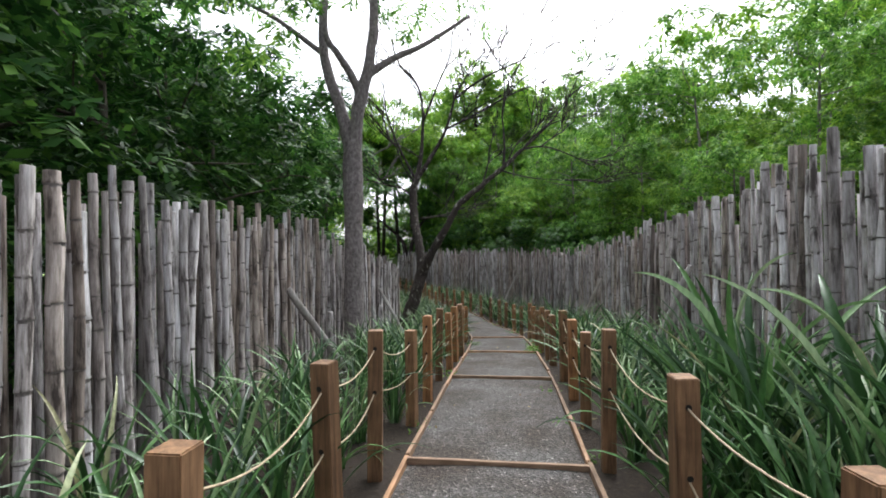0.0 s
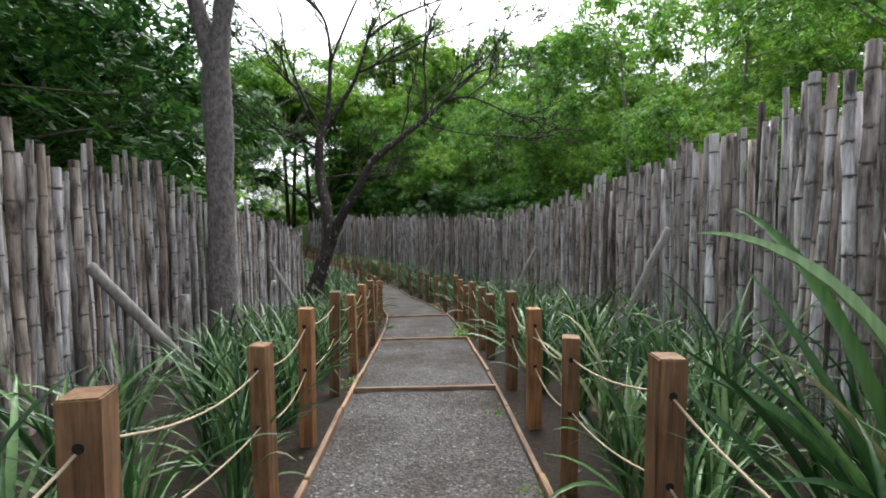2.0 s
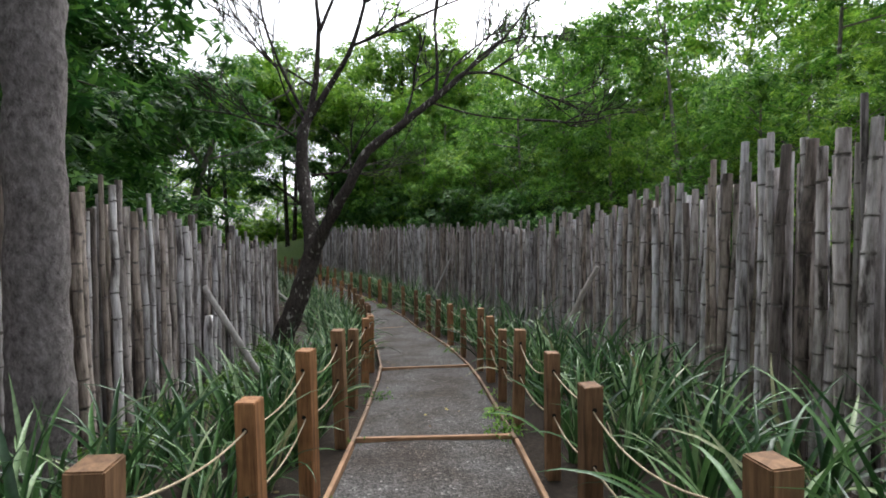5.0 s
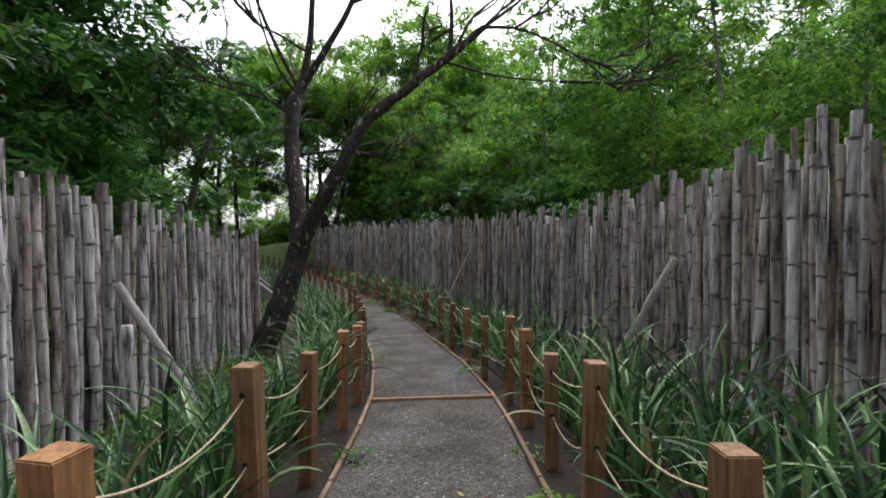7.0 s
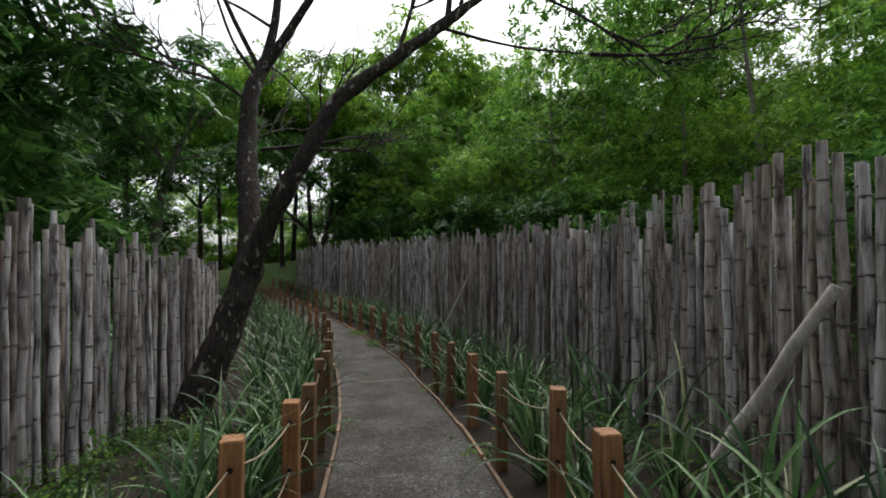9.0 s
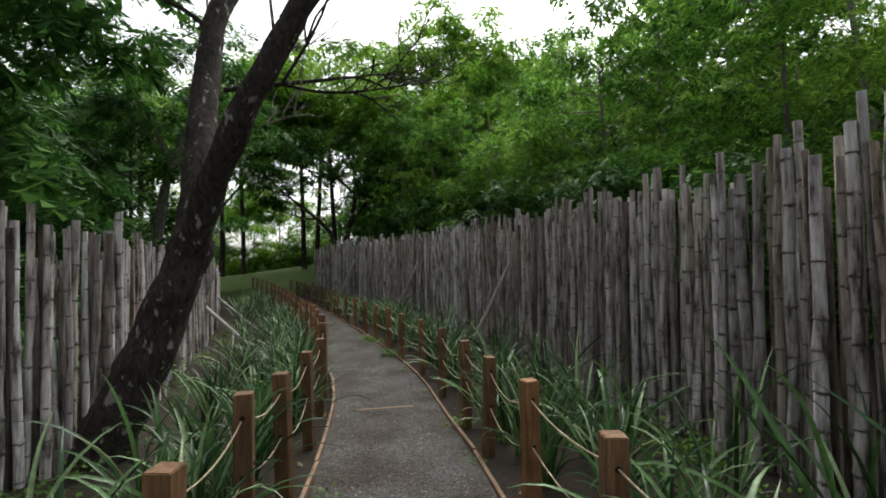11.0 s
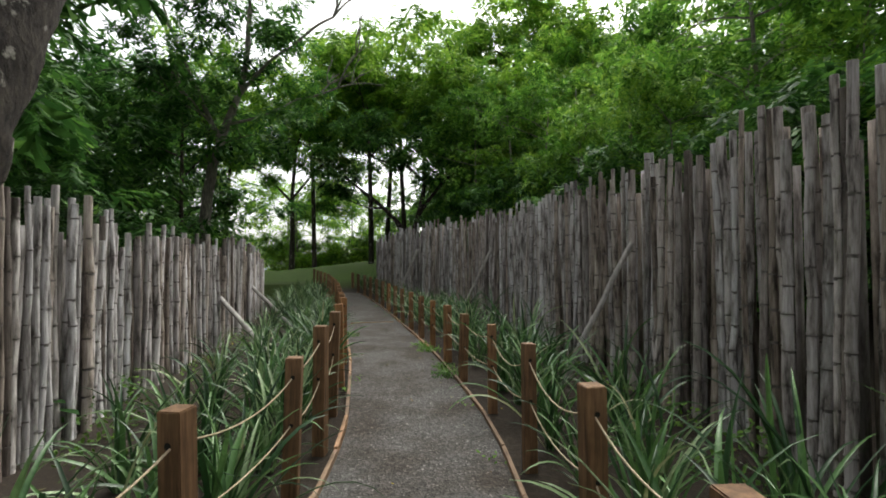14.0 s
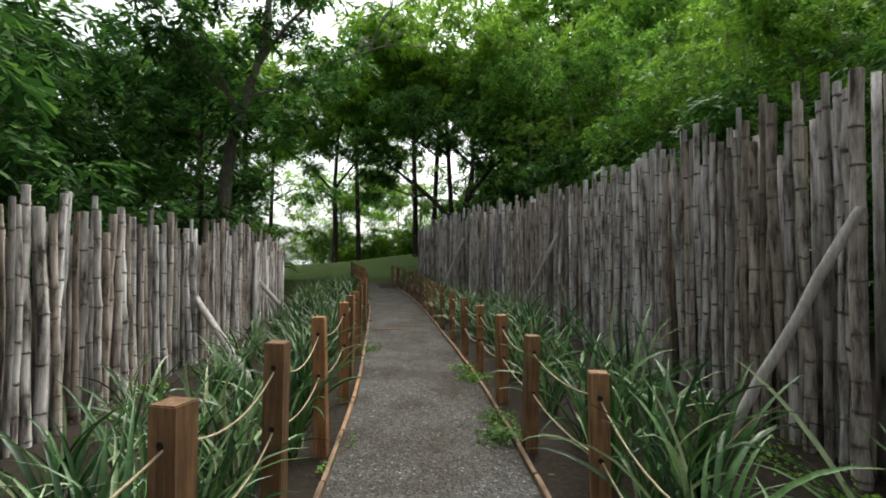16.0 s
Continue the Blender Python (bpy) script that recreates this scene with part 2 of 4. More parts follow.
def ground_z(x, y):
    yy = min(max(y, -8), 44)
    z = path_z(yy) - 0.05
    right = x - float(np.interp(yy, RY, RX)) if y < 33.6 else x + 3.2 + (y - 33.6) * 0.1
    left = float(np.interp(yy, LY, LX)) - x
    if right > 0.6:
        r = right - 0.6
        z += 0.3 * r if r < 34 else 10.2 - 0.04 * (r - 34)
        z = max(z, -40)
    if left > 0.6 and y < 36:
        q = left - 0.6
        z -= 0.12 * min(q, 60) + (0.25 * (q - 25) if q > 25 else 0)
    if y > 33:
        far = y - 33
        lift = 0.095 * min(far, 19) * min(1.0, max(0.0, (x + 14) / 12))
        drop = 0.3 * max(0, far - 21)
        if x < -2:
            z += lift - drop * min(1.0, (-2 - x) / 6)
    if y > 38 and x > -1:
        z += 0.34 * min(y - 38, 34) * min(1.0, (x + 1) / 6)
    z += 0.05 * noise.noise(Vector((x * 0.5, y * 0.5, 0)))
    return max(z, -45.0)


# ---- building blocks ----
def link_mesh(name, bm, mat, parent=None, label="", smooth_faces=False):
    me = bpy.data.meshes.new(name)
    bm.to_mesh(me)
    bm.free()
    if smooth_faces:
        me.polygons.foreach_set("use_smooth", [True] * len(me.polygons))
    me.materials.append(mat)
    ob = new(name, me)
    if parent is not None:
        ob.parent = parent
    if label:
        ob["label"] = label
    return ob


def part(name, bm, mat, parent, label="", smooth_faces=False):
    return link_mesh(name, bm, mat, parent, label, smooth_faces)


def data_mesh(name, verts, faces, mat, smooth_faces=False):
    me = bpy.data.meshes.new(name)
    me.from_pydata(verts, [], faces)
    if smooth_faces:
        me.polygons.foreach_set("use_smooth", [True] * len(me.polygons))
    me.materials.append(mat)
    return me


def shared(name, me, parent, m):
    ob = new(name, me)
    ob.parent = parent
    ob.matrix_basis = m
    return ob


def tube(verts, faces, pts, radii, sides=8, cap=True):
    """Adds a tapered tube along pts."""
    start = len(verts)
    up = Vector((0.31, 0.2, 0.93)).normalized()
    for i, p in enumerate(pts):
        p = Vector(p)
        d = (Vector(pts[min(i + 1, len(pts) - 1)]) - Vector(pts[max(i - 1, 0)])).normalized()
        a = d.cross(Vector((0, 1, 0.02)) if abs(d.y) < 0.8 else Vector((1, 0, 0.02))).normalized()
        b = d.cross(a)
        for k in range(sides):
            w = 2 * math.pi * k / sides
            verts.append(tuple(p + radii[i] * (math.cos(w) * a + math.sin(w) * b)))
    for i in range(len(pts) - 1):
        for k in range(sides):
            q = start + i * sides
            faces.append((q + k, q + (k + 1) % sides, q + sides + (k + 1) % sides, q + sides + k))
    if cap:
        faces.append(tuple(start + k for k in reversed(range(sides))))
        faces.append(tuple(start + (len(pts) - 1) * sides + k for k in range(sides)))


def spline(pts, n):
    """Catmull-Rom through pts, n steps between each two."""
    p = [Vector(pts[0])] + [Vector(q) for q in pts] + [Vector(pts[-1])]
    out = []
    for i in range(1, len(p) - 2):
        for k in range(n):
            t = k / n
            out.append(0.5 * (2 * p[i] + (p[i + 1] - p[i - 1]) * t + (2 * p[i - 1] - 5 * p[i] + 4 * p[i + 1] - p[i + 2]) * t * t + (3 * p[i] - p[i - 1] - 3 * p[i + 1] + p[i + 2]) * t ** 3))
    out.append(p[-2])
    return out


def box(sx, sy, sz, bev=0.004, z0=0.0):
    bm = bmesh.new()
    bmesh.ops.create_cube(bm, size=1)
    for v in bm.verts:
        v.co = Vector((v.co.x * sx, v.co.y * sy, (v.co.z + 0.5) * sz + z0))
    if bev:
        bmesh.ops.bevel(bm, geom=bm.edges[:], offset=bev, segments=2, affect="EDGES")
    return bm


# ---- ground, sea, path ----
def axis(lo, hi, fine_lo, fine_hi, step):
    a = list(np.arange(fine_lo, fine_hi + 1e-6, step))
    s, v = step, fine_hi
    while v < hi:
        s *= 1.3
        v = min(hi, v + s)
        a.append(v)
    s, v, head = step, fine_lo, []
    while v > lo:
        s *= 1.3
        v = max(lo, v - s)
        head.append(v)
    return head[::-1] + a


gx, gy = axis(-3000, 3000, -9, 9, 0.3), axis(-3000, 3000, -5, 40, 0.35)
gv = [(x, y, ground_z(x, y)) for y in gy for x in gx]
gf = [(j * len(gx) + i, j * len(gx) + i + 1, (j + 1) * len(gx) + i + 1, (j + 1) * len(gx) + i) for j in range(len(gy) - 1) for i in range(len(gx) - 1)]
tagged(new("ground", data_mesh("ground", gv, gf, M_GROUND, True)), "bare brown soil with leaf litter, mown grass further on", "ground", kind="structure")
sv = [(-4000, -4000, -30), (4000, -4000, -30), (4000, 4000, -30), (-4000, 4000, -30)]
tagged(new("water", data_mesh("water", sv, [(0, 1, 2, 3)], M_SEA)), "pale hazy sea far beyond the trees", "sea", kind="structure")

ys = np.arange(-5, 40.01, 0.22)
offs = np.linspace(-0.645, 0.645, 9)
pv, pf = [], []
for y in ys:
    for o in offs:
        x, yy = edge_at(y, o)
        pv.append((x, yy, path_z(y) + 0.012 * noise.noise(Vector((x * 2, yy * 2, 3))) + 0.012 * (1 - (o / 0.645) ** 2)))
w = len(offs)
pf = [(j * w + i, j * w + i + 1, (j + 1) * w + i + 1, (j + 1) * w + i) for j in range(len(ys) - 1) for i in range(w - 1)]
path = tagged(new("footpath", data_mesh("footpath", pv, pf, M_GRAVEL, True)), "footpath of fine dark grey gravel between timber edgings", "path", kind="structure")

board = box(1.0, 0.032, 0.13, 0.004)
board_me = bpy.data.meshes.new("edging_board")
board.to_mesh(board_me)
board.free()
board_me.materials.append(M_EDGE)
for side in (-1, 1):
    run = tagged(new("path_edging"), "tan timber edging boards along the gravel path", "path edging", kind="structure")
    y = -4.5
    while y < 38:
        step = 1.1 if y < 16 else 0.8
        x0, y0 = edge_at(y, side * 0.665)
        x1, y1 = edge_at(y + step, side * 0.665)
        z0, z1 = path_z(y), path_z(y + step)
        ln = math.hypot(x1 - x0, y1 - y0)
        m = pose((x0 + x1) / 2, (y0 + y1) / 2, (z0 + z1) / 2 - 0.095 + random.uniform(-0.008, 0.01), 0, -math.degrees(math.atan2(z1 - z0, ln)), math.degrees(math.atan2(y1 - y0, x1 - x0)) + random.uniform(-0.6, 0.6))
        shared("edging_board", board_me, run, m @ Matrix.Diagonal((ln * 0.985, 1, 1, 1)))
        y += step


def riser(y, a, b, up):
    x0, y0 = edge_at(y, a)
    x1, y1 = edge_at(y, b)
    ln = math.hypot(x1 - x0, y1 - y0)
    ob = link_mesh("timber_riser", box(ln, 0.035, 0.12, 0.004, -0.12), M_EDGE)
    ob.matrix_basis = pose((x0 + x1) / 2, (y0 + y1) / 2, path_z(y) + up, 0, 0, math.degrees(math.atan2(y1 - y0, x1 - x0)))
    tagged(ob, "tan timber board set across the gravel path", "timber step", "boards across the path")


for y, a, b, up in ((0.2, -0.65, 0.65, 0.025), (3.12, -0.65, 0.65, 0.045), (5.93, -0.65, 0.65, 0.045), (8.8, -0.65, 0.65, 0.04), (11.85, -0.65, 0.65, 0.04), (17.15, -0.36, 0.32, 0.018), (25.2, -0.5, 0.5, 0.02)):
    riser(y, a, b, up)


# ---- posts and ropes ----
# distance along the path and height of each post
LEFT_POSTS = [(-1.2, 0.97), (-0.1, 0.98), (0.95, 0.97), (2.03, 0.98), (3.02, 1.01), (4.22, 0.86), (5.06, 0.92), (6.18, 0.93), (7.1, 0.84), (8.03, 0.92), (9.0, 0.94), (10.04, 0.83), (11.12, 0.85), (12.1, 0.80), (12.95, 0.76), (13.8, 0.86), (14.6, 0.85), (15.85, 0.87), (17.18, 0.88), (17.98, 0.98), (18.86, 0.99), (19.92, 0.96), (21.08, 0.94), (22.0, 0.92)]
LEFT_POSTS += [(23.0 + 1.1 * k, 0.88) for k in range(13)]
RIGHT_POSTS = [(-1.3, 0.96), (-0.3, 0.95), (0.75, 0.96), (1.75, 0.95), (3.12, 0.98), (4.14, 0.83), (5.0, 0.86), (5.97, 0.89), (7.25, 0.78), (8.02, 0.83), (9.17, 0.86), (10.06, 0.76), (11.0, 0.83), (11.72, 0.89), (13.08, 0.78), (14.32, 0.80), (15.4, 0.83), (16.46, 0.89), (17.86, 0.89), (19.18, 0.84), (20.32, 0.81), (21.43, 0.81), (22.5, 0.78), (23.5, 0.78)]
RIGHT_POSTS += [(24.6 + 1.17 * k, 0.78) for k in range(10)]


def post_prototype(wide):
    top = tagged(new("wooden_post"), "square brown timber post with drilled rope holes", "post", "posts along the path")
    bm = box(wide, wide, 1.4, 0.0045, -1.4)
    part("post_body", bm, M_POST, top)
    # Flat near-black discs stand in for the shade inside the rope holes.
    for z in (-0.12, -0.42):
        for s in (-1, 1):
            h = bmesh.new()
            bmesh.ops.create_circle(h, cap_ends=True, radius=0.014, segments=12)
            ob = part("rope_hole_disc", h, M_HOLE_SHADE, top)
            ob.matrix_basis = pose(0, s * (wide / 2 + 0.0015), z, 90 * (1 if s < 0 else -1), 0, 0)
    return top


protos = [post_prototype(0.093), post_prototype(0.1)]
tops = {-1: [], 1: []}
used = [False, False]
for side, ys_ in ((-1, LEFT_POSTS), (1, RIGHT_POSTS)):
    for y, tall in ys_:
        x, yy = mid_x(y) + side * 0.82 + random.uniform(-0.01, 0.01), y
        m = pose(x, yy, path_z(y) + tall, random.uniform(-1.3, 1.3), random.uniform(-1.5, 1.5), random.uniform(-14, 14) + math.degrees(math.atan2(-(mid_x(y + 0.3) - mid_x(y - 0.3)), 0.6)))
        i = random.randrange(2)
        if used[i]:
            copy_thing(protos[i], m)
        else:
            protos[i].matrix_basis = m
            used[i] = True
        tops[side].append(m)
for side in (-1, 1):
    for z in (-0.12, -0.42):
        pts = []
        for a, b in zip(tops[side][:-1], tops[side][1:]):
            p, q = a @ Vector((0, 0, z)), b @ Vector((0, 0, z))
            sag = random.uniform(0.03, 0.12) * (p - q).length
            for k in range(10):
                t = k / 10
                pts.append(p.lerp(q, t) - Vector((0, 0, 4 * sag * t * (1 - t))))
        v, f = [], []
        tube(v, f, pts, [0.0047] * len(pts), 6)
        tagged(new("rope", data_mesh("rope", v, f, M_ROPE, True)), "pale beige rope sagging from post to post", "rope", "ropes along the path")


# ---- bamboo fences ----
def pole_mesh(seed, length=2.95):
    """A bamboo cane from z = -length to 0, kinked a little at each swollen joint."""
    r = random.Random(seed)
    pts, radii, dark = [], [], []
    z = -length
    r0 = r.uniform(0.036, 0.049)
    bow, ph = r.uniform(0.0, 0.03), r.uniform(0, 6.28)
    at, to = (0.0, 0.0), (0.0, 0.0)

    def put(zz, rad, off, ring=False):
        t = (zz + length) / length
        pts.append((off[0] + bow * math.sin(t * 4 + ph), off[1] + bow * math.cos(t * 3 + ph), zz))
        radii.append(rad * (1 - 0.15 * t))
        dark.append(ring)

    while z < -0.05:
        put(z, r0 * 1.0, at)
        nxt = z + r.uniform(0.17, 0.38)
        if nxt > -0.06:
            break
        to = (r.uniform(-0.01, 0.01), r.uniform(-0.01, 0.01))
        put(nxt - 0.024, r0 * 1.0, to)
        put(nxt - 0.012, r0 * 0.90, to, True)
        put(nxt, r0 * 1.14, to)
        at = to
        r0 *= r.uniform(0.965, 1.02)
        z = nxt + 0.018
    put(-0.02, r0, at)
    put(-0.004, r0, at)
    put(0, r0 * 0.97, at)
    v, f = [], []
    tube(v, f, pts, radii, 7, False)
    n = len(pts)
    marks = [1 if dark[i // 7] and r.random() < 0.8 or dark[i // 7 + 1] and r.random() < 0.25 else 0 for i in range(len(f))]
    base = (n - 1) * 7
    inner = len(v)
    for k in range(7):
        x, y, zz = v[base + k]
        cx_, cy_, _ = pts[-1]
        v.append((cx_ + (x - cx_) * 0.72, cy_ + (y - cy_) * 0.72, 0.0))
    for k in range(7):
        x, y, zz = v[inner + k]
        v.append((x, y, -0.05))
    for k in range(7):
        k2 = (k + 1) % 7
        f.append((base + k, base + k2, inner + k2, inner + k))
        f.append((inner + k, inner + k2, inner + 7 + k2, inner + 7 + k))
    f.append(tuple(inner + 7 + k for k in range(7)))
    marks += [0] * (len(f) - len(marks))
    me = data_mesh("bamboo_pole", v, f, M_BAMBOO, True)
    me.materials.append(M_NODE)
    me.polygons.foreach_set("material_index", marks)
    return me, v, f, marks


POLES = [pole_mesh(100 + i) for i in range(14)]


def fence(name, ys_, xs_, ts_, label, near):
    """A stockade of canes along a line; the stretch up to near as parts, the rest joined."""
    top = tagged(new(name), label, "fence")
    dense = []
    for a in range(len(ys_) - 1):
        ln = math.hypot(ys_[a + 1] - ys_[a], xs_[a + 1] - xs_[a])
        dense.append(ln)
    total = sum(dense)
    s, jv, jf, jm = 0.0, [], [], []
    cum = np.concatenate([[0], np.cumsum(dense)])
    made = 0
    sizes = (0.7, 0.8, 0.88, 0.95, 1.02, 1.08)
    sc = random.choice(sizes)
    while s < total:
        y, x, t = (float(np.interp(s, cum, q)) for q in (ys_, xs_, ts_))
        r = random.random()
        up = random.uniform(0.16, 0.27) if r < 0.26 else random.uniform(-0.16, -0.03) if r < 0.5 else random.uniform(-0.03, 0.13)
        back = random.choice((-0.05, -0.02, 0.0, 0.04))
        m = pose(x + back, y, t + up, random.uniform(-1.3, 1.3), random.uniform(-1.0, 1.0), random.uniform(0, 360))
        k = random.randrange(len(POLES))
        m = m @ Matrix.Diagonal((sc, sc, 1, 1))
        if near[0] < y < near[1] and made < 300:
            shared("bamboo_pole", POLES[k][0], top, m)
            made += 1
        else:
            o = len(jv)
            jv += [tuple(m @ Vector(c)) for c in POLES[k][1]]
            jf += [tuple(i + o for i in q) for q in POLES[k][2]]
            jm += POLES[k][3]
        after = random.choice(sizes)
        s += (sc + after) * random.uniform(0.042, 0.050)
        sc = after
    s = 0.0
    while s < total:
        y, x, t = (float(np.interp(s, cum, q)) for q in (ys_, xs_, ts_))
        o = math.copysign(0.17, -1 if ys_ is LY else 1)
        tp = t + random.uniform(-0.3, 0.12)
        rad = random.uniform(0.032, 0.044)
        tube(jv, jf, [(x + o, y, tp - 3.0), (x + o + random.uniform(-0.02, 0.02), y + random.uniform(-0.02, 0.02), tp)], [rad, rad * 0.9], 6)
        s += 0.125
    if jv:
        me = data_mesh("fence_backing", jv, jf, M_BAMBOO, True)
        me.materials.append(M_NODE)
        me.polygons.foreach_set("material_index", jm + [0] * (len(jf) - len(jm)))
        ob = new("fence_backing", me)
        ob.parent = top
        tagged(ob, kind="stuff")
    return top


fence("bamboo_fence", RY, RX, RT, "tall stockade fence of weathered grey bamboo canes", (2.5, 27.0))
fence("bamboo_fence", LY, LX, LT, "stockade fence of weathered grey bamboo canes with ragged top", (0.5, 24.6))
fence("bamboo_fence", [24.7, 27.6], [-4.3, -5.4], [0.45, 0.42], "dark return of the low bamboo fence at its end", (0, 0))
fence("bamboo_fence", [33.6, 37.5], [-3.2, -3.6], [1.0, 1.0], "dark return of the bamboo fence at its end", (0, 0))
fence("bamboo_fence", [34.5, 37, 40], [2.0, 5.0, 7.5], [2.2, 2.9, 3.4], "further grey bamboo fence up on the slope", (0, 0))


def brace(top, foot, rad):
    v, f = [], []
    a, b = Vector(foot) - (Vector(top) - Vector(foot)) * 0.06, Vector(top)
    n = 9
    pts = [a.lerp(b, i / (n - 1)) + Vector((0.006 * math.sin(i * 1.7), 0.005 * math.cos(i * 2.1), 0)) for i in range(n)]
    radii = [rad * (1.08 - 0.02 * i) * (1 + 0.05 * math.sin(i * 2.3)) for i in range(n)]
    pts.append(pts[-1] + (b - a).normalized() * rad * 0.18)
    radii.append(rad * 0.8)
    tube(v, f, pts, radii, 12)
    tagged(new("prop_pole", data_mesh("prop_pole", v, f, M_BRACE, True)), "bare grey wooden pole propping the bamboo fence", "prop pole", "poles propping the fences")


for top, foot, rad in (
    ((3.42, 6.39, 1.15), (3.02, 6.95, -0.42), 0.044), ((3.90, 11.62, 0.63), (3.4, 12.3, -0.95), 0.044),
    ((3.16, 20.17, 0.43), (2.34, 20.29, -1.3), 0.034), ((1.50, 25.8, 0.56), (0.65, 26.1, -1.25), 0.04),
    ((-0.98, 30.06, 0.66), (-1.8, 30.3, -1.2), 0.045), ((-2.75, 33.0, 0.3), (-3.4, 33.2, -1.05), 0.045),
    ((-2.28, 6.4, 0.89), (-1.6, 7.1, -0.45), 0.055), ((-1.70, 11.65, 0.46), (-1.0, 11.85, -0.92), 0.045),
    ((-3.36, 22.26, -0.44), (-2.0, 21.5, -1.33), 0.045), ((-4.35, 25.2, -0.35), (-2.95, 24.5, -1.28), 0.045),
):
    brace(top, foot, rad)


for x, y, top_z, rad in ((-1.68, 11.75, 0.05, 0.06), (-2.12, 8.15, 0.35, 0.07)):
    v, f = [], []
    h = top_z - ground_z(x, y)
    pts = [(x + 0.012 * math.sin(i), y, top_z - h * 1.15 * (1 - i / 7)) for i in range(8)]
    tube(v, f, pts, [rad * (1 + 0.05 * math.sin(i * 2.2)) for i in range(7)] + [rad * 0.8], 12)
    tagged(new("bamboo_stub", data_mesh("bamboo_stub", v, f, M_BAMBOO, True)), "short thick broken bamboo stub against the fence", "bamboo stub", "stubs at the fence")


# ---- trees ----
def spray_cloud(verts, faces, rnd, centre, rx, rz, count, size, leaflets=9, whole=False):
    """Adds about count leaflets, set in two rows along drooping stalks round centre."""
    n = max(1, count // leaflets)
    p = rnd.normal(size=(n, 3))
    p /= np.linalg.norm(p, axis=1)[:, None]
    p *= (rnd.random((n, 1)) ** 0.4)
    p = p * np.array([rx, rx, rz]) + np.array(centre)
    yaw, tilt = rnd.random(n) * 2 * np.pi, rnd.normal(-0.05, 0.3, n)
    roll = rnd.normal(0, 0.3, n)
    ln = size * rnd.uniform(2.6, 4.2, n)
    for j in range(leaflets):
        t = (j // 2 + 0.6) / (leaflets / 2)
        sgn = 1 if j % 2 else -1
        bend = tilt - 0.55 * t
        d = np.stack([np.cos(yaw) * np.cos(bend), np.sin(yaw) * np.cos(bend), np.sin(bend)], 1)
        side = np.stack([-np.sin(yaw) * np.cos(roll), np.cos(yaw) * np.cos(roll), np.sin(roll)], 1) * sgn
        if j == leaflets - 1:
            side = side * 0.1
        base = p + d * (ln * t)[:, None]
        out = side * 0.85 + d * 0.55 + rnd.normal(0, 0.16, (n, 3))
        out[:, 2] -= 0.18
        s_ = size * rnd.uniform(0.75, 1.25, n) * (1.1 - 0.35 * abs(t - 0.45))
        tip = base + out * (s_ * 1.7)[:, None]
        wid = d * (s_ * 0.55)[:, None]
        half = base + out * (s_ * 0.8)[:, None]
        st = len(verts)
        if whole:
            verts.extend(map(tuple, np.stack([base, half + wid, tip, half - wid], 1).reshape(-1, 3).tolist()))
            faces.extend((st + 4 * i, st + 4 * i + 1, st + 4 * i + 2, st + 4 * i + 3) for i in range(n))
        else:
            verts.extend(map(tuple, np.stack([base - wid * 0.6, half + wid * 1.3, tip], 1).reshape(-1, 3).tolist()))
            faces.extend((st + 3 * i, st + 3 * i + 1, st + 3 * i + 2) for i in range(n))


def leaf_cloud(verts, faces, rnd, centre, rx, rz, count, size, long=1.9):
    """Adds count small folded leaves round centre."""
    p = rnd.normal(size=(count, 3))
    p /= np.linalg.norm(p, axis=1)[:, None]
    p *= (rnd.random((count, 1)) ** 0.45)
    p = p * np.array([rx, rx, rz]) + np.array(centre)
    yaw, tilt = rnd.random(count) * 2 * np.pi, rnd.normal(0, 0.5, count) - 0.35
    s = size * rnd.uniform(0.6, 1.35, count)
    d = np.stack([np.cos(yaw) * np.cos(tilt), np.sin(yaw) * np.cos(tilt), np.sin(tilt)], 1)
    side = np.stack([-np.sin(yaw), np.cos(yaw), rnd.normal(0, 0.35, count)], 1)
    a, b = p, p + d * (s * long)[:, None]
    q = p + d * (s * long * 0.45)[:, None]
    l_, r_ = q + side * (s * 0.5)[:, None], q - side * (s * 0.5)[:, None]
    st = len(verts)
    allv = np.stack([a, r_, b, l_], 1).reshape(-1, 3)
    verts.extend(map(tuple, allv.tolist()))
    faces.extend((st + 4 * i, st + 4 * i + 1, st + 4 * i + 2, st + 4 * i + 3) for i in range(count))


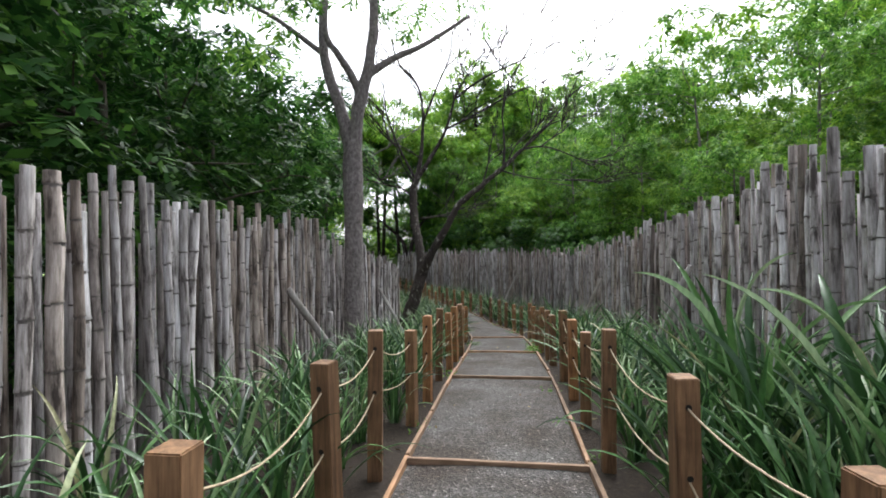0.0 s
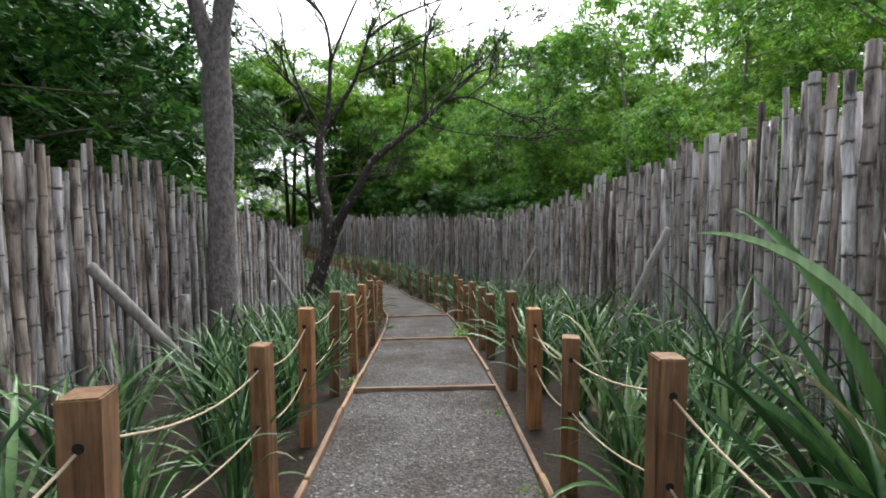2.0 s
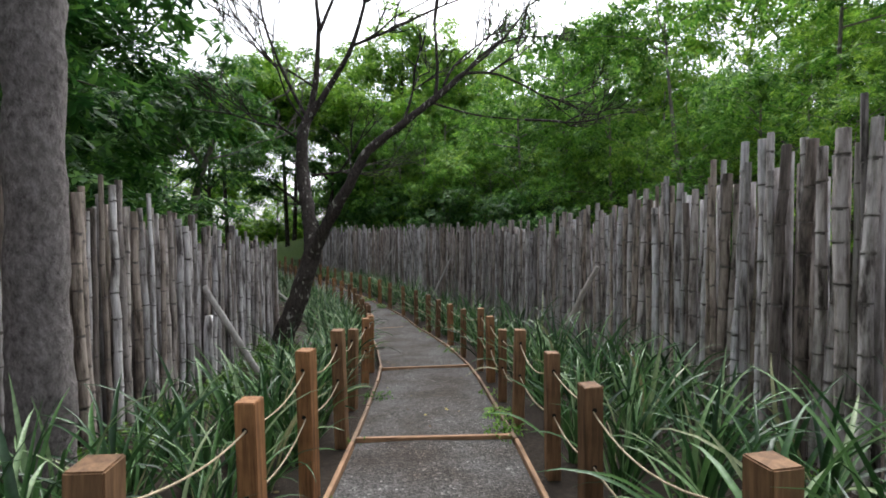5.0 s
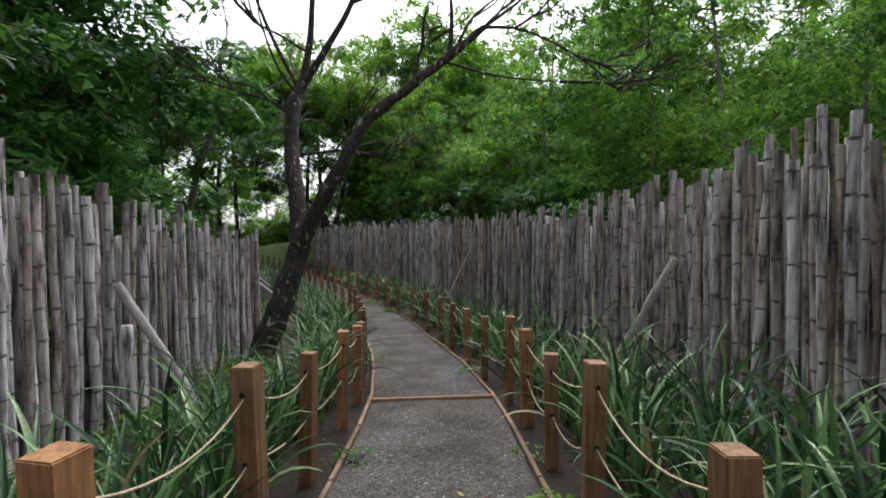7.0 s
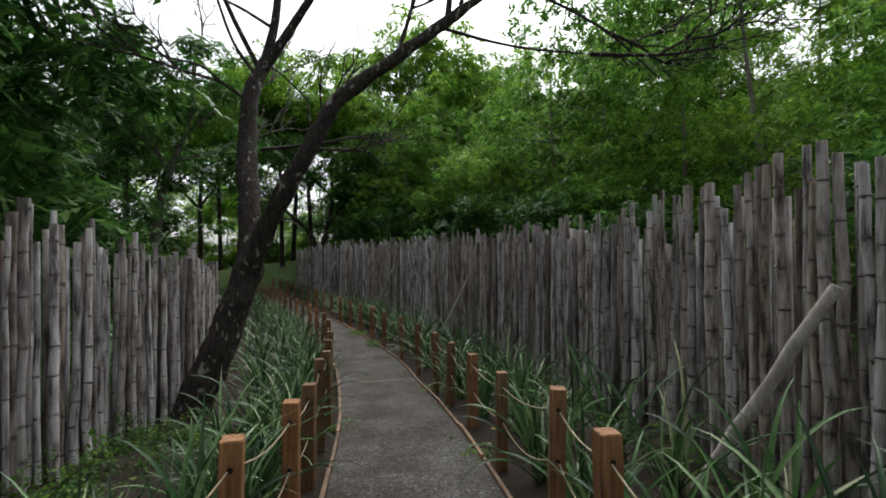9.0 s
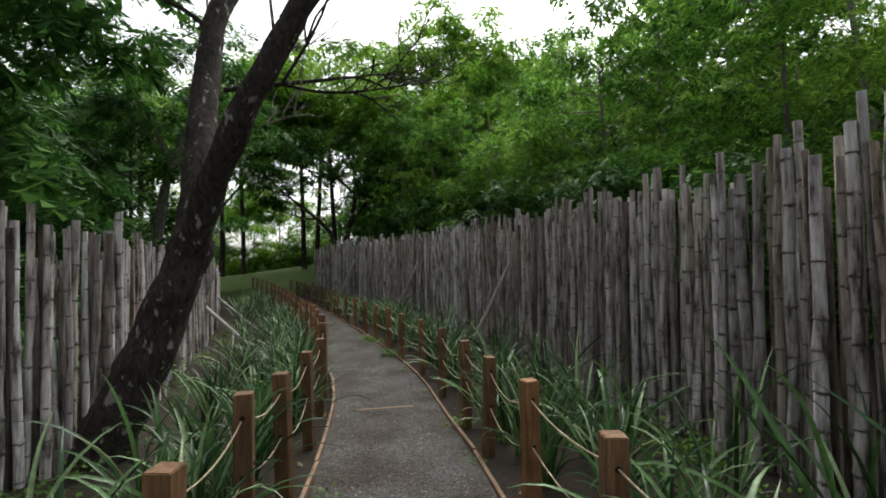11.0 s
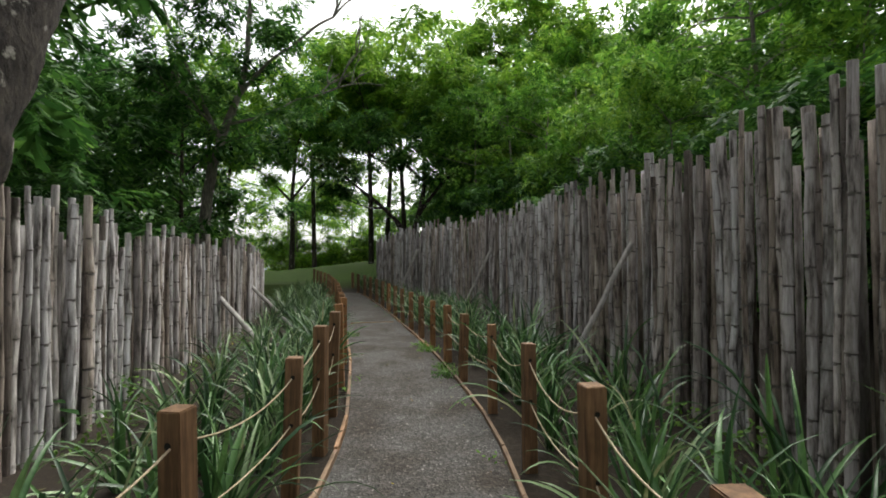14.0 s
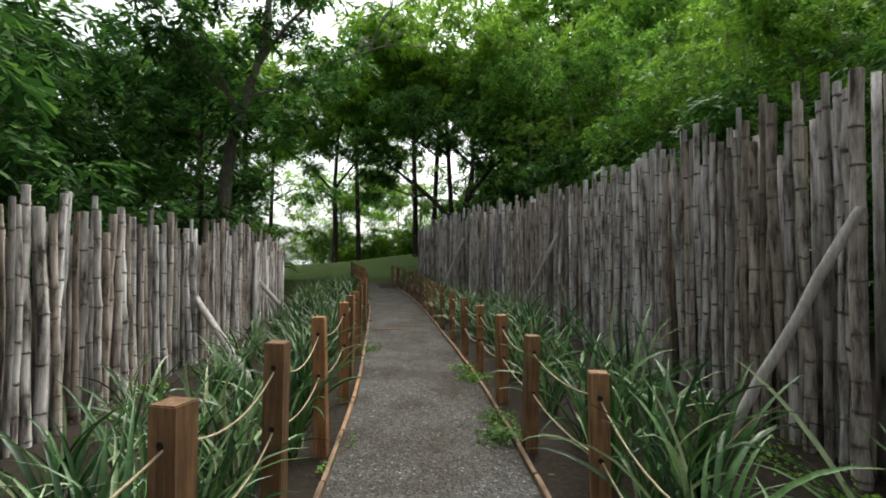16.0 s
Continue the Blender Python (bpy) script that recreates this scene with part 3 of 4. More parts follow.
def limbs_of(seed, height, spread, trunk_r, fork=0.4, count=9, lean=0.05):
    """Trunk and limbs as lists of points and radii, and the limbs' ends."""
    r = random.Random(seed)
    lx, ly = r.uniform(-lean, lean) * height, r.uniform(-lean, lean) * height
    trunk = [(0, 0, -0.6), (0.02, 0, 0.2), (lx * 0.3, ly * 0.3, height * fork * 0.6), (lx * 0.6, ly * 0.6, height * fork), (lx * 0.9, ly * 0.9, height * 0.7), (lx, ly, height * 0.9)]
    pts = spline(trunk, 4)
    lines = [(pts, [trunk_r * (1.25 if i < 2 else 1.0) * (1 - 0.85 * i / len(pts)) for i in range(len(pts))])]
    ends = [pts[-1]]
    for k in range(count):
        i = int(len(pts) * r.uniform(fork * 0.7, 0.95))
        st = Vector(pts[min(i, len(pts) - 2)])
        a = 2.4 * k + r.uniform(-0.5, 0.5)
        ln = spread * r.uniform(0.6, 1.05)
        rise = r.uniform(0.05, 0.55) * ln
        e = st + Vector((math.cos(a) * ln, math.sin(a) * ln, rise))
        kink = st.lerp(e, 0.5) + Vector((r.uniform(-0.12, 0.12) * ln, r.uniform(-0.12, 0.12) * ln, r.uniform(0.0, 0.16) * ln))
        c = spline([st, kink, e], 5)
        r0 = trunk_r * 0.42 * (1 - 0.5 * i / len(pts))
        lines.append((c, [r0 * (1 - 0.85 * j / len(c)) for j in range(len(c))]))
        ends += [e, c[len(c) * 2 // 3]]
        for _ in range(2):
            s2 = c[r.randrange(3, len(c) - 1)]
            e2 = s2 + Vector((r.uniform(-0.4, 0.4) * ln, r.uniform(-0.4, 0.4) * ln, r.uniform(0.0, 0.35) * ln))
            c2 = spline([s2, s2.lerp(e2, 0.5) + Vector((0, 0, 0.08 * ln)), e2], 3)
            lines.append((c2, [r0 * 0.4 * (1 - 0.8 * j / len(c2)) for j in range(len(c2))]))
            ends.append(e2)
    return lines, ends


def tree_prototype(name, seed, height, spread, trunk_r, bark, leaves, per, size, cl, fork=0.4, count=9, low=0, tri=False):
    """A tree: trunk with limbs, and a crown of separate small leaves."""
    top = tagged(new(name))
    lines, ends = limbs_of(seed, height, spread, trunk_r, fork, count)
    v, f = [], []
    for pts, radii in lines:
        tube(v, f, pts, radii, 7 if radii[0] > trunk_r * 0.5 else 4)
    trunk = new("trunk", data_mesh("trunk", v, f, bark, True))
    trunk.parent = top
    rnd = np.random.default_rng(seed)
    v, f = [], []
    for e in ends:
        for _ in range(3):
            c = Vector(e) + Vector(rnd.normal(0, cl * 0.55, 3)) * 1.0
            spray_cloud(v, f, rnd, c, cl * rnd.uniform(0.45, 0.85), cl * rnd.uniform(0.14, 0.3), per // 3, size, 9, not tri)
    for k in range(low):
        a, d = rnd.random() * 6.28, spread * rnd.uniform(0.3, 1.0)
        spray_cloud(v, f, rnd, (math.cos(a) * d, math.sin(a) * d, height * rnd.uniform(0.08, 0.5)), cl * 0.8, cl * 0.35, per // 2, size, 9, not tri)
    crown = new("crown", data_mesh("crown", v, f, leaves))
    crown.parent = top
    tagged(crown, kind="stuff")
    return top


KINDS = {
    "dark": [tree_prototype("dense_tree", 11 + i, 8.5, 3.3, 0.17, M_BARK_WOOD, M_LEAF_DARK, 270, 0.17, 1.2, 0.30, 9, 7, True) for i in range(2)],
    "near": [tree_prototype("overhanging_tree", 15 + i, 8.0, 3.2, 0.15, M_BARK_WOOD, M_LEAF_DEEP, 440, 0.088, 1.15, 0.4, 10, 0) for i in range(2)],
    "side": [tree_prototype("slope_tree", 41 + i, 8.0, 3.3, 0.14, M_BARK_PALE, M_LEAF_MID, 420, 0.09, 1.2, 0.4, 9, 0) for i in range(2)],
    "mid": [tree_prototype("forest_tree", 31 + i, 8.0, 3.3, 0.15, M_BARK_PALE, M_LEAF_MID, 310, 0.165, 1.25, 0.34, 9, 5, True) for i in range(2)],
    "bright": [tree_prototype("hillside_tree", 51 + i, 7.0, 3.4, 0.14, M_BARK_PALE, M_LEAF_BRIGHT, 270, 0.165, 1.2, 0.30, 10, 2, True) for i in range(2)],
    "young": [tree_prototype("young_tree", 61 + i, 7.0, 3.3, 0.11, M_BARK_PALE, M_LEAF_BRIGHT, 360, 0.11, 1.2, 0.36, 9, 0, True) for i in range(2)],
    "tall": [tree_prototype("tall_shade_tree", 91 + i, 12.5, 4.2, 0.2, M_BARK_DARK, M_LEAF_BRIGHT, 360, 0.18, 1.3, 0.62, 11, 0, True) for i in range(2)],
    "shrub": [tree_prototype("broadleaf_shrub", 71 + i, 2.8, 1.6, 0.05, M_BARK_WOOD, M_LEAF_DARK, 200, 0.085, 0.75, 0.2, 8, 6) for i in range(2)],
}
WORDS = {
    "dark": ("dense dark green broadleaf tree behind the fence", "tree", "dense trees of the wood"),
    "near": ("dark green broadleaf tree overhanging the fence", "tree", "trees overhanging the fence"),
    "side": ("leafy green tree with pale stems on the slope", "tree", "trees on the slope"),
    "mid": ("green broadleaf tree with thin pale stems", "tree", "trees of the wood"),
    "bright": ("bright green spreading tree on the hillside", "tree", "hillside trees"),
    "young": ("young bright green tree leaning over the fence", "tree", "young trees behind the fence"),
    "tall": ("tall dark-stemmed shade tree, most at the end of the path", "tree", "tall trees at the end of the path"),
    "shrub": ("leafy green shrub growing behind the bamboo fence", "shrub", "shrubs behind the fence"),
}
spent = {}


def plant_tree(kind, x, y, scale, i=None, squash=1.0, dz=0.0):
    i = random.randrange(2) if i is None else i
    proto = KINDS[kind][i]
    m = pose(x, y, ground_z(x, y) + dz, random.uniform(-3, 3), random.uniform(-3, 3), random.uniform(0, 360)) @ Matrix.Diagonal((scale, scale, scale * squash, 1))
    if spent.get((kind, i)):
        ob = copy_thing(proto, m)
    else:
        ob = proto
        spent[(kind, i)] = True
    ob.matrix_basis = m
    tagged(ob, *WORDS[kind])
    return ob


# the wood behind the left fence
# Those at negative y stand out of view, added to shade the left fence.
for x, y, s in ((-7.3, -0.9, 1.0), (-7.9, 2.8, 1.1), (-7.2, 5.8, 1.1), (-6.5, 8.9, 1.15), (-6.9, 12.0, 1.1), (-8.2, -3.6, 1.05), (-6.4, 14.0, 0.85)):
    plant_tree("near", x, y, s)
for x, y, s in ( (-10.5, 6.0, 1.3), (-9.5, 14.5, 1.4), (-11, 20, 1.2), (-14, 12, 1.3), (-14.5, 26, 1.2), (-8.8, 24.0, 0.75), (-18, 19, 1.3), (-19, 33, 1.2), (-7.4, 15.2, 1.15), (-12.5, 17, 1.3), (-11.2, 24.5, 1.2), (-15.0, 30.5, 1.25), (-20, 37, 1.2), (-23, 28, 1.5), (-22, 12, 1.5), (-9.4, 29.8, 0.95), (-13.6, 35.0, 1.1), (-8.6, 20.5, 0.9), (-7.4, 18.2, 1.1)):
    plant_tree("dark", x, y, s)
for x, y, s in ((-21, 47, 0.8), (-26, 52, 1.0), (-1.5, 53, 1.3)):
    plant_tree("mid", x, y, s)
for x, y, s in ((-5.2, 14.4, 0.9), (-5.8, 18.0, 1.0), (-6.8, 21.8, 1.15), (-8.6, 25.5, 1.0), (-5.6, 10.6, 0.8)):
    plant_tree("shrub", x, y, s)
# The one at (-8.2, 0.6) is unseen, added to darken the fence's near stretch.
for x, y, s in ((-14.0, 39.0, 1.0), (-12.6, 51.0, 1.2), (-6.0, 43.5, 1.05), (-4.6, 48.0, 1.15), (-19.5, 50, 1.1), (1.0, 41, 0.95), (-8.2, 0.6, 0.9), (-6.5, 50, 1.25), (3.5, 48, 1.2)):
    plant_tree("tall", x, y, s)
# the end of the path and the slope behind the far fence
for x, y, s in ((0.8, 37.5, 0.85), (3.4, 33.5, 0.8), (3.0, 36.5, 0.95)):
    plant_tree("side", x, y, s)
for x, y, s in ((2.0, 44, 1.1), (6, 39, 1.0), (5, 46, 1.2)):
    plant_tree("mid", x, y, s)
for x, y, s in ((6.4, 30.5, 0.9), (9.5, 26.0, 1.15), (6.9, 24.0, 0.85), (8.4, 19.6, 0.75), (8.8, 14.0, 0.55), (10.6, 9.4, 0.6), (12.5, 21.5, 1.1), (13.0, 16.0, 0.95)):
    plant_tree("side", x, y, s)
for x, y, s in ((11.5, 31.5, 1.0), (9.8, 36, 1.0), (-6.0, 60, 0.9), (-23, 52, 1.0)):
    plant_tree("mid", x, y, s)
for x, y, s in ((-9.6, 57, 1.15), (-15.4, 55, 1.0), (-12.6, 62, 1.4), (-19.0, 60, 1.4), (-17.0, 66, 1.5), (-7.4, 64, 1.3)):
    plant_tree("bright", x, y, s)
for row, (d, gap, s) in enumerate(((11.5, 5.2, 0.72), (16, 5.6, 0.95), (21.5, 6.2, 1.25), (28, 7.5, 1.5))):
    y = -1.0 + row * 2.0
    while y < 62:
        x = float(np.interp(min(y, 33), RY, RX)) + d + random.uniform(-1.3, 1.3)
        plant_tree("young" if row == 0 else "bright" if random.random() < 0.8 else "mid", x - max(0, y - 33) * 0.35, y, s * random.uniform(0.85, 1.15))
        y += gap * random.uniform(0.8, 1.2)
for x, y, s in ((0.5, 46.5, 1.1), (5.2, 44.0, 1.1), (9.5, 45.5, 1.1), (2.8, 50.5, 1.25), (7.6, 51.0, 1.3), (-1.5, 57.0, 1.4), (4.6, 57.5, 1.4), (11.0, 56.0, 1.4), (0.5, 63.0, 1.5), (7.5, 64.0, 1.5), (14.0, 62.0, 1.5)):
    plant_tree("bright" if x > 1 else "mid", x, y, s)
for x, y, s in ((6.6, 27.2, 0.6), (4.6, 31.0, 0.6), (7.6, 22.6, 0.6), (8.0, 17.4, 0.5), (2.6, 35.0, 0.6), (8.4, 12.0, 0.45)):
    plant_tree("young", x, y, s)
for x, y, s in ((6.0, 20.6, 0.9), (5.3, 23.6, 1.0), (4.9, 26.9, 1.0), (6.6, 17.6, 0.8), (3.6, 30.0, 1.0), (2.0, 33.0, 1.1), (6.9, 13.0, 0.7), (6.4, 22, 1.0), (0.4, 36, 1.0), (-4.6, 9.0, 0.7)):
    plant_tree("shrub", x, y, s)


def single_tree(name, label, lines, bark, leaf_sets):
    """A tree of given limbs; leaf_sets: centre, width, height, count, leaf size, material."""
    top = tagged(new(name), label, "tree")
    v, f = [], []
    for pts, r0, r1 in lines:
        c = spline(pts, 12 if r0 > 0.1 else 5 if r0 > 0.02 else 2)
        first = len(v)
        tube(v, f, c, [r0 + (r1 - r0) * i / (len(c) - 1) for i in range(len(c))], 18 if r0 > 0.1 else 9 if r0 > 0.04 else 5 if r0 > 0.012 else 3)
        if r0 > 0.1:
            for q in range(first, len(v)):
                p = Vector(v[q])
                v[q] = tuple(p + (noise.noise_vector(p * 3.0) * 0.035 + noise.noise_vector(p * 11.0) * 0.014) * (r0 / 0.2))
    ob = new("trunk", data_mesh("trunk", v, f, bark, True))
    ob.parent = top
    rnd = np.random.default_rng(5)
    groups = {}
    for c, rx, rz, count, size, mat in leaf_sets:
        gv_, gf_ = groups.setdefault(mat, ([], []))
        for _ in range(5):
            cc = Vector(c) + Vector(rnd.normal(0, rx * 0.5, 3))
            spray_cloud(gv_, gf_, rnd, cc, rx * 0.5, rz * 0.4, count // 5, size * 1.2, 9 if count > 50 else 3)
    for mat, (a, b) in groups.items():
        ob = new("crown", data_mesh("crown", a, b, mat))
        ob.parent = top
        tagged(ob, kind="stuff")
    return top


def twigs(lines, rnd, start, direction, length, rad, depth):
    """Adds thin forking twigs."""
    e = Vector(start) + Vector(direction).normalized() * length
    k = Vector(start).lerp(e, 0.5) + Vector((rnd.uniform(-0.1, 0.1), rnd.uniform(-0.1, 0.1), rnd.uniform(-0.04, 0.12))) * length
    lines.append(([tuple(start), tuple(k), tuple(e)], rad, rad * 0.65))
    out = [e]
    if depth:
        for _ in range(3 if depth > 1 else 2):
            d = Vector(direction).normalized() + Vector((rnd.uniform(-0.75, 0.75), rnd.uniform(-0.75, 0.75), rnd.uniform(-0.25, 0.7)))
            out += twigs(lines, rnd, e if rnd.random() < 0.6 else k, d, length * rnd.uniform(0.55, 0.85), rad * 0.7, depth - 1)
    return out


# grey-barked tree beside the left fence
g = (-1.78, 8.62)
gl = [([(g[0], g[1], -0.9), (g[0], g[1], -0.3), (g[0] + 0.01, g[1], 1.0), (g[0] + 0.02, g[1], 2.6), (g[0] + 0.02, g[1], 3.5)], 0.20, 0.165),
      ([(g[0] + 0.02, g[1], 3.0), (g[0] - 0.04, g[1] + 0.02, 3.5), (g[0] - 0.24, g[1] + 0.1, 4.2), (g[0] - 0.55, g[1] + 0.2, 5.3), (g[0] - 0.5, g[1] + 0.2, 7.0)], 0.15, 0.07),
      ([(g[0] + 0.02, g[1], 3.0), (g[0] + 0.07, g[1], 3.6), (g[0] + 0.16, g[1], 4.2), (g[0] + 0.36, g[1], 5.0), (g[0] + 0.45, g[1] + 0.1, 6.2), (g[0] + 0.3, g[1], 7.6)], 0.155, 0.07),
      ([(g[0] + 0.3, g[1], 4.75), (g[0] + 0.8, g[1] + 0.2, 5.15), (g[0] + 1.4, g[1] + 0.4, 5.5), (g[0] + 2.3, g[1] + 0.5, 6.1)], 0.085, 0.03),
      ([(g[0] + 0.2, g[1], 4.3), (g[0] + 0.02, g[1] - 0.05, 4.75), (g[0] - 0.2, g[1] - 0.1, 5.1), (g[0] - 0.42, g[1] - 0.2, 5.5), (g[0] - 0.4, g[1] - 0.2, 6.6)], 0.085, 0.045),
      ([(g[0] - 0.5, g[1] + 0.2, 5.2), (g[0] - 1.6, g[1] + 0.1, 6.0), (g[0] - 2.6, g[1] - 0.3, 6.3)], 0.06, 0.02)]
gs = [((g[0] + a, g[1] + b, c), 0.95, 0.55, 520, 0.058, M_LEAF_MID) for a, b, c in ((-1.4, -0.9, 5.9), (-2.5, -0.3, 6.2), (0.2, 0.3, 7.6), (1.4, 0.5, 6.2), (2.4, 0.6, 6.5), (-0.5, 0.3, 7.3), (-1.0, -1.9, 5.4), (0.8, -1.2, 6.6), (-2.0, -2.2, 5.2), (1.3, 0.9, 7.2), (-1.6, 1.2, 6.4), (0.1, -2.4, 5.9), (-1.2, -3.4, 5.0))]
single_tree("grey_barked_tree", "forked grey tree with furrowed bark beside the fence", gl, M_BARK_GREY, gs)

# dark leaning tree with white lichen, bare twigs over the path
dl = [([(-1.55, 15.5, -1.7), (-1.36, 15.65, -1.0), (-1.06, 15.8, -0.2), (-0.78, 16.0, 0.8)], 0.25, 0.185),
      ([(-0.8, 15.98, 0.7), (-0.92, 16.4, 1.6), (-1.12, 17.0, 2.6), (-1.15, 17.4, 3.7), (-1.0, 17.7, 4.3)], 0.18, 0.125),
      ([(-0.85, 15.95, 0.5), (-0.42, 15.65, 1.4), (0.0, 15.45, 2.1), (0.5, 15.45, 2.95), (1.2, 15.5, 3.55), (2.0, 15.6, 4.2), (2.7, 15.8, 4.85)], 0.15, 0.06),
      ([(-1.05, 17.6, 4.1), (-0.85, 17.8, 5.2), (-0.75, 17.8, 6.8)], 0.10, 0.05),
      ([(-1.05, 17.6, 4.1), (-0.45, 17.5, 5.0), (0.1, 17.5, 6.0), (0.5, 17.6, 7.4)], 0.095, 0.04),
      ([(2.0, 15.6, 4.2), (2.05, 15.6, 4.9), (2.0, 15.7, 6.0)], 0.05, 0.025),
      ([(2.7, 15.8, 4.85), (3.6, 16.2, 5.0), (4.8, 16.4, 4.6), (6.0, 16.8, 4.0)], 0.04, 0.012),
      ([(1.9, 15.6, 4.1), (2.9, 15.4, 3.8), (4.0, 15.3, 3.7)], 0.03, 0.01),
      ([(0.1, 15.45, 2.25), (0.05, 15.6, 3.0), (-0.6, 15.8, 3.6)], 0.02, 0.008),
      ([(-0.76, 17.8, 6.6), (-0.95, 18.0, 7.8), (-1.7, 18.2, 8.8), (-2.0, 18.3, 9.8)], 0.055, 0.025),
      ([(-0.76, 17.8, 6.4), (-0.2, 17.9, 7.8), (0.3, 18.0, 9.0), (0.4, 18.0, 10.0)], 0.05, 0.022),
      ([(0.48, 17.6, 7.2), (1.5, 17.8, 8.0), (3.1, 18.0, 8.8), (4.6, 18.2, 9.6)], 0.05, 0.02),
      ([(0.1, 17.5, 6.0), (1.2, 17.7, 6.6), (2.6, 17.9, 7.4), (3.8, 18.0, 7.9)], 0.045, 0.02),
      ([(2.0, 15.7, 5.9), (2.3, 16.0, 7.2), (3.0, 16.4, 8.4)], 0.035, 0.018),
      ([(2.7, 15.8, 4.85), (3.7, 16.4, 5.8), (4.6, 16.9, 7.0), (5.2, 17.2, 8.2)], 0.04, 0.018),
      ([(-1.05, 17.6, 4.1), (-1.7, 17.8, 5.4), (-2.2, 18.0, 6.8), (-2.3, 18.0, 8.0)], 0.05, 0.02)]
rr = random.Random(9)
tips = []
for st, di, ln in (((2.0, 15.7, 5.9), (0.1, 0, 1), 1.0), ((2.7, 15.8, 4.85), (0.6, 0.2, 0.6), 1.3), ((3.4, 16.1, 5.0), (0.7, 0.4, 0.5), 1.2), ((-0.75, 17.8, 6.7), (-0.2, 0, 1), 1.2), ((0.5, 17.6, 7.3), (0.4, 0, 0.8), 1.3), ((0.1, 17.5, 6.0), (0.8, -0.2, 0.5), 1.3), ((4.8, 16.4, 4.6), (0.6, 0.2, -0.1), 1.0), ((-0.9, 17.8, 5.0), (-1, 0.2, 0.6), 1.4), ((-1.1, 17.3, 3.4), (-0.9, -0.2, 0.4), 1.2), ((1.3, 15.5, 3.7), (0.2, 0.1, 1.0), 1.2), ((4.0, 15.3, 3.7), (0.8, -0.3, -0.1), 0.9), ((-0.9, 17.0, 2.6), (1, 0.2, 0.2), 1.2), ((0.2, 17.5, 6.3), (0.3, -0.1, 1), 1.4), ((2.2, 15.7, 4.5), (0.7, 0.3, 0.9), 1.4), ((-1.1, 17.5, 4.0), (-0.5, 0, 1), 1.5)):
    tips += twigs(dl, rr, st, di, ln, 0.034, 4)
for st, di in (((-1.9, 18.3, 9.6), (-0.4, 0, 1)), ((-1.3, 18.1, 8.3), (-1, 0.1, 0.6)), ((0.4, 18.0, 9.8), (0.2, 0, 1)), ((0.1, 17.95, 8.5), (0.9, 0, 0.8)), ((2.2, 17.9, 8.4), (0.2, 0, 1)), ((3.1, 18.0, 8.8), (0.6, -0.2, 0.8)), ((4.5, 18.2, 9.5), (1, 0.1, 0.4)), ((2.6, 17.9, 7.4), (0.7, 0, 0.7)), ((3.8, 18.0, 7.9), (1, 0, 0.2)), ((2.9, 16.4, 8.2), (0.3, 0.2, 1)), ((2.4, 16.1, 7.4), (-0.6, 0.1, 0.9)), ((4.6, 16.9, 7.0), (0.9, 0.1, 0.5)), ((5.1, 17.2, 8.0), (0.6, 0, 0.8)), ((-2.1, 18.0, 6.6), (-0.8, 0, 0.8)), ((-2.3, 18.0, 7.8), (-0.2, 0, 1)), ((1.2, 17.7, 6.6), (0.3, 0.1, 1)), ((0.9, 17.7, 7.6), (-0.2, 0, 1)), ((3.7, 16.4, 5.8), (1, 0.2, 0.3))):
    tips += twigs(dl, rr, st, di, 1.35, 0.026, 4)
ds = [(tuple(t), 0.32, 0.2, 15, 0.016, M_LEAF_GREY) for t in tips[::3]]
single_tree("leaning_dark_tree", "dark leaning tree with pale lichen patches and bare twigs", dl, M_BARK_DARK, ds)

# twisted pale tree in the wood, and the spreading tree at the fence's end
pl = [([(-7.9, 28.7, -4.0), (-7.8, 28.7, 0.0), (-7.7, 28.7, 2.4), (-7.2, 28.7, 4.4), (-6.6, 28.8, 6.2), (-6.4, 28.8, 8.5)], 0.22, 0.07),
      ([(-7.3, 28.7, 4.1), (-7.9, 28.5, 5.6), (-8.6, 28.4, 7.2)], 0.1, 0.03), ([(-6.8, 28.8, 5.6), (-5.6, 28.5, 6.6), (-4.6, 28.2, 7.0)], 0.08, 0.02), ([(-7.1, 28.7, 4.7), (-6.0, 28.9, 5.0), (-5.0, 29.2, 5.6)], 0.06, 0.02)]
for st, di in (((-8.6, 28.4, 7.2), (-0.4, 0, 1)), ((-6.4, 28.8, 8.3), (0.2, 0, 1)), ((-4.6, 28.2, 7.0), (1, -0.2, 0.5)), ((-5.0, 29.2, 5.6), (1, 0.3, 0.4)), ((-7.3, 28.7, 4.4), (-1, -0.3, 0.8))):
    twigs(pl, rr, st, di, 1.5, 0.05, 3)
ps = [((a, b, c), 1.3, 0.8, 1100, 0.095, M_LEAF_DARK) for a, b, c in ((-8.7, 28.4, 7.5), (-6.4, 28.8, 9.0), (-4.5, 28.2, 7.2), (-5.0, 29.2, 6.0), (-7.3, 27.8, 8.4), (-6, 30, 7.6), (-9, 29, 6.2))]
single_tree("twisted_pale_tree", "twisted pale-stemmed tree in the dark wood", pl, M_BARK_PALE, ps)
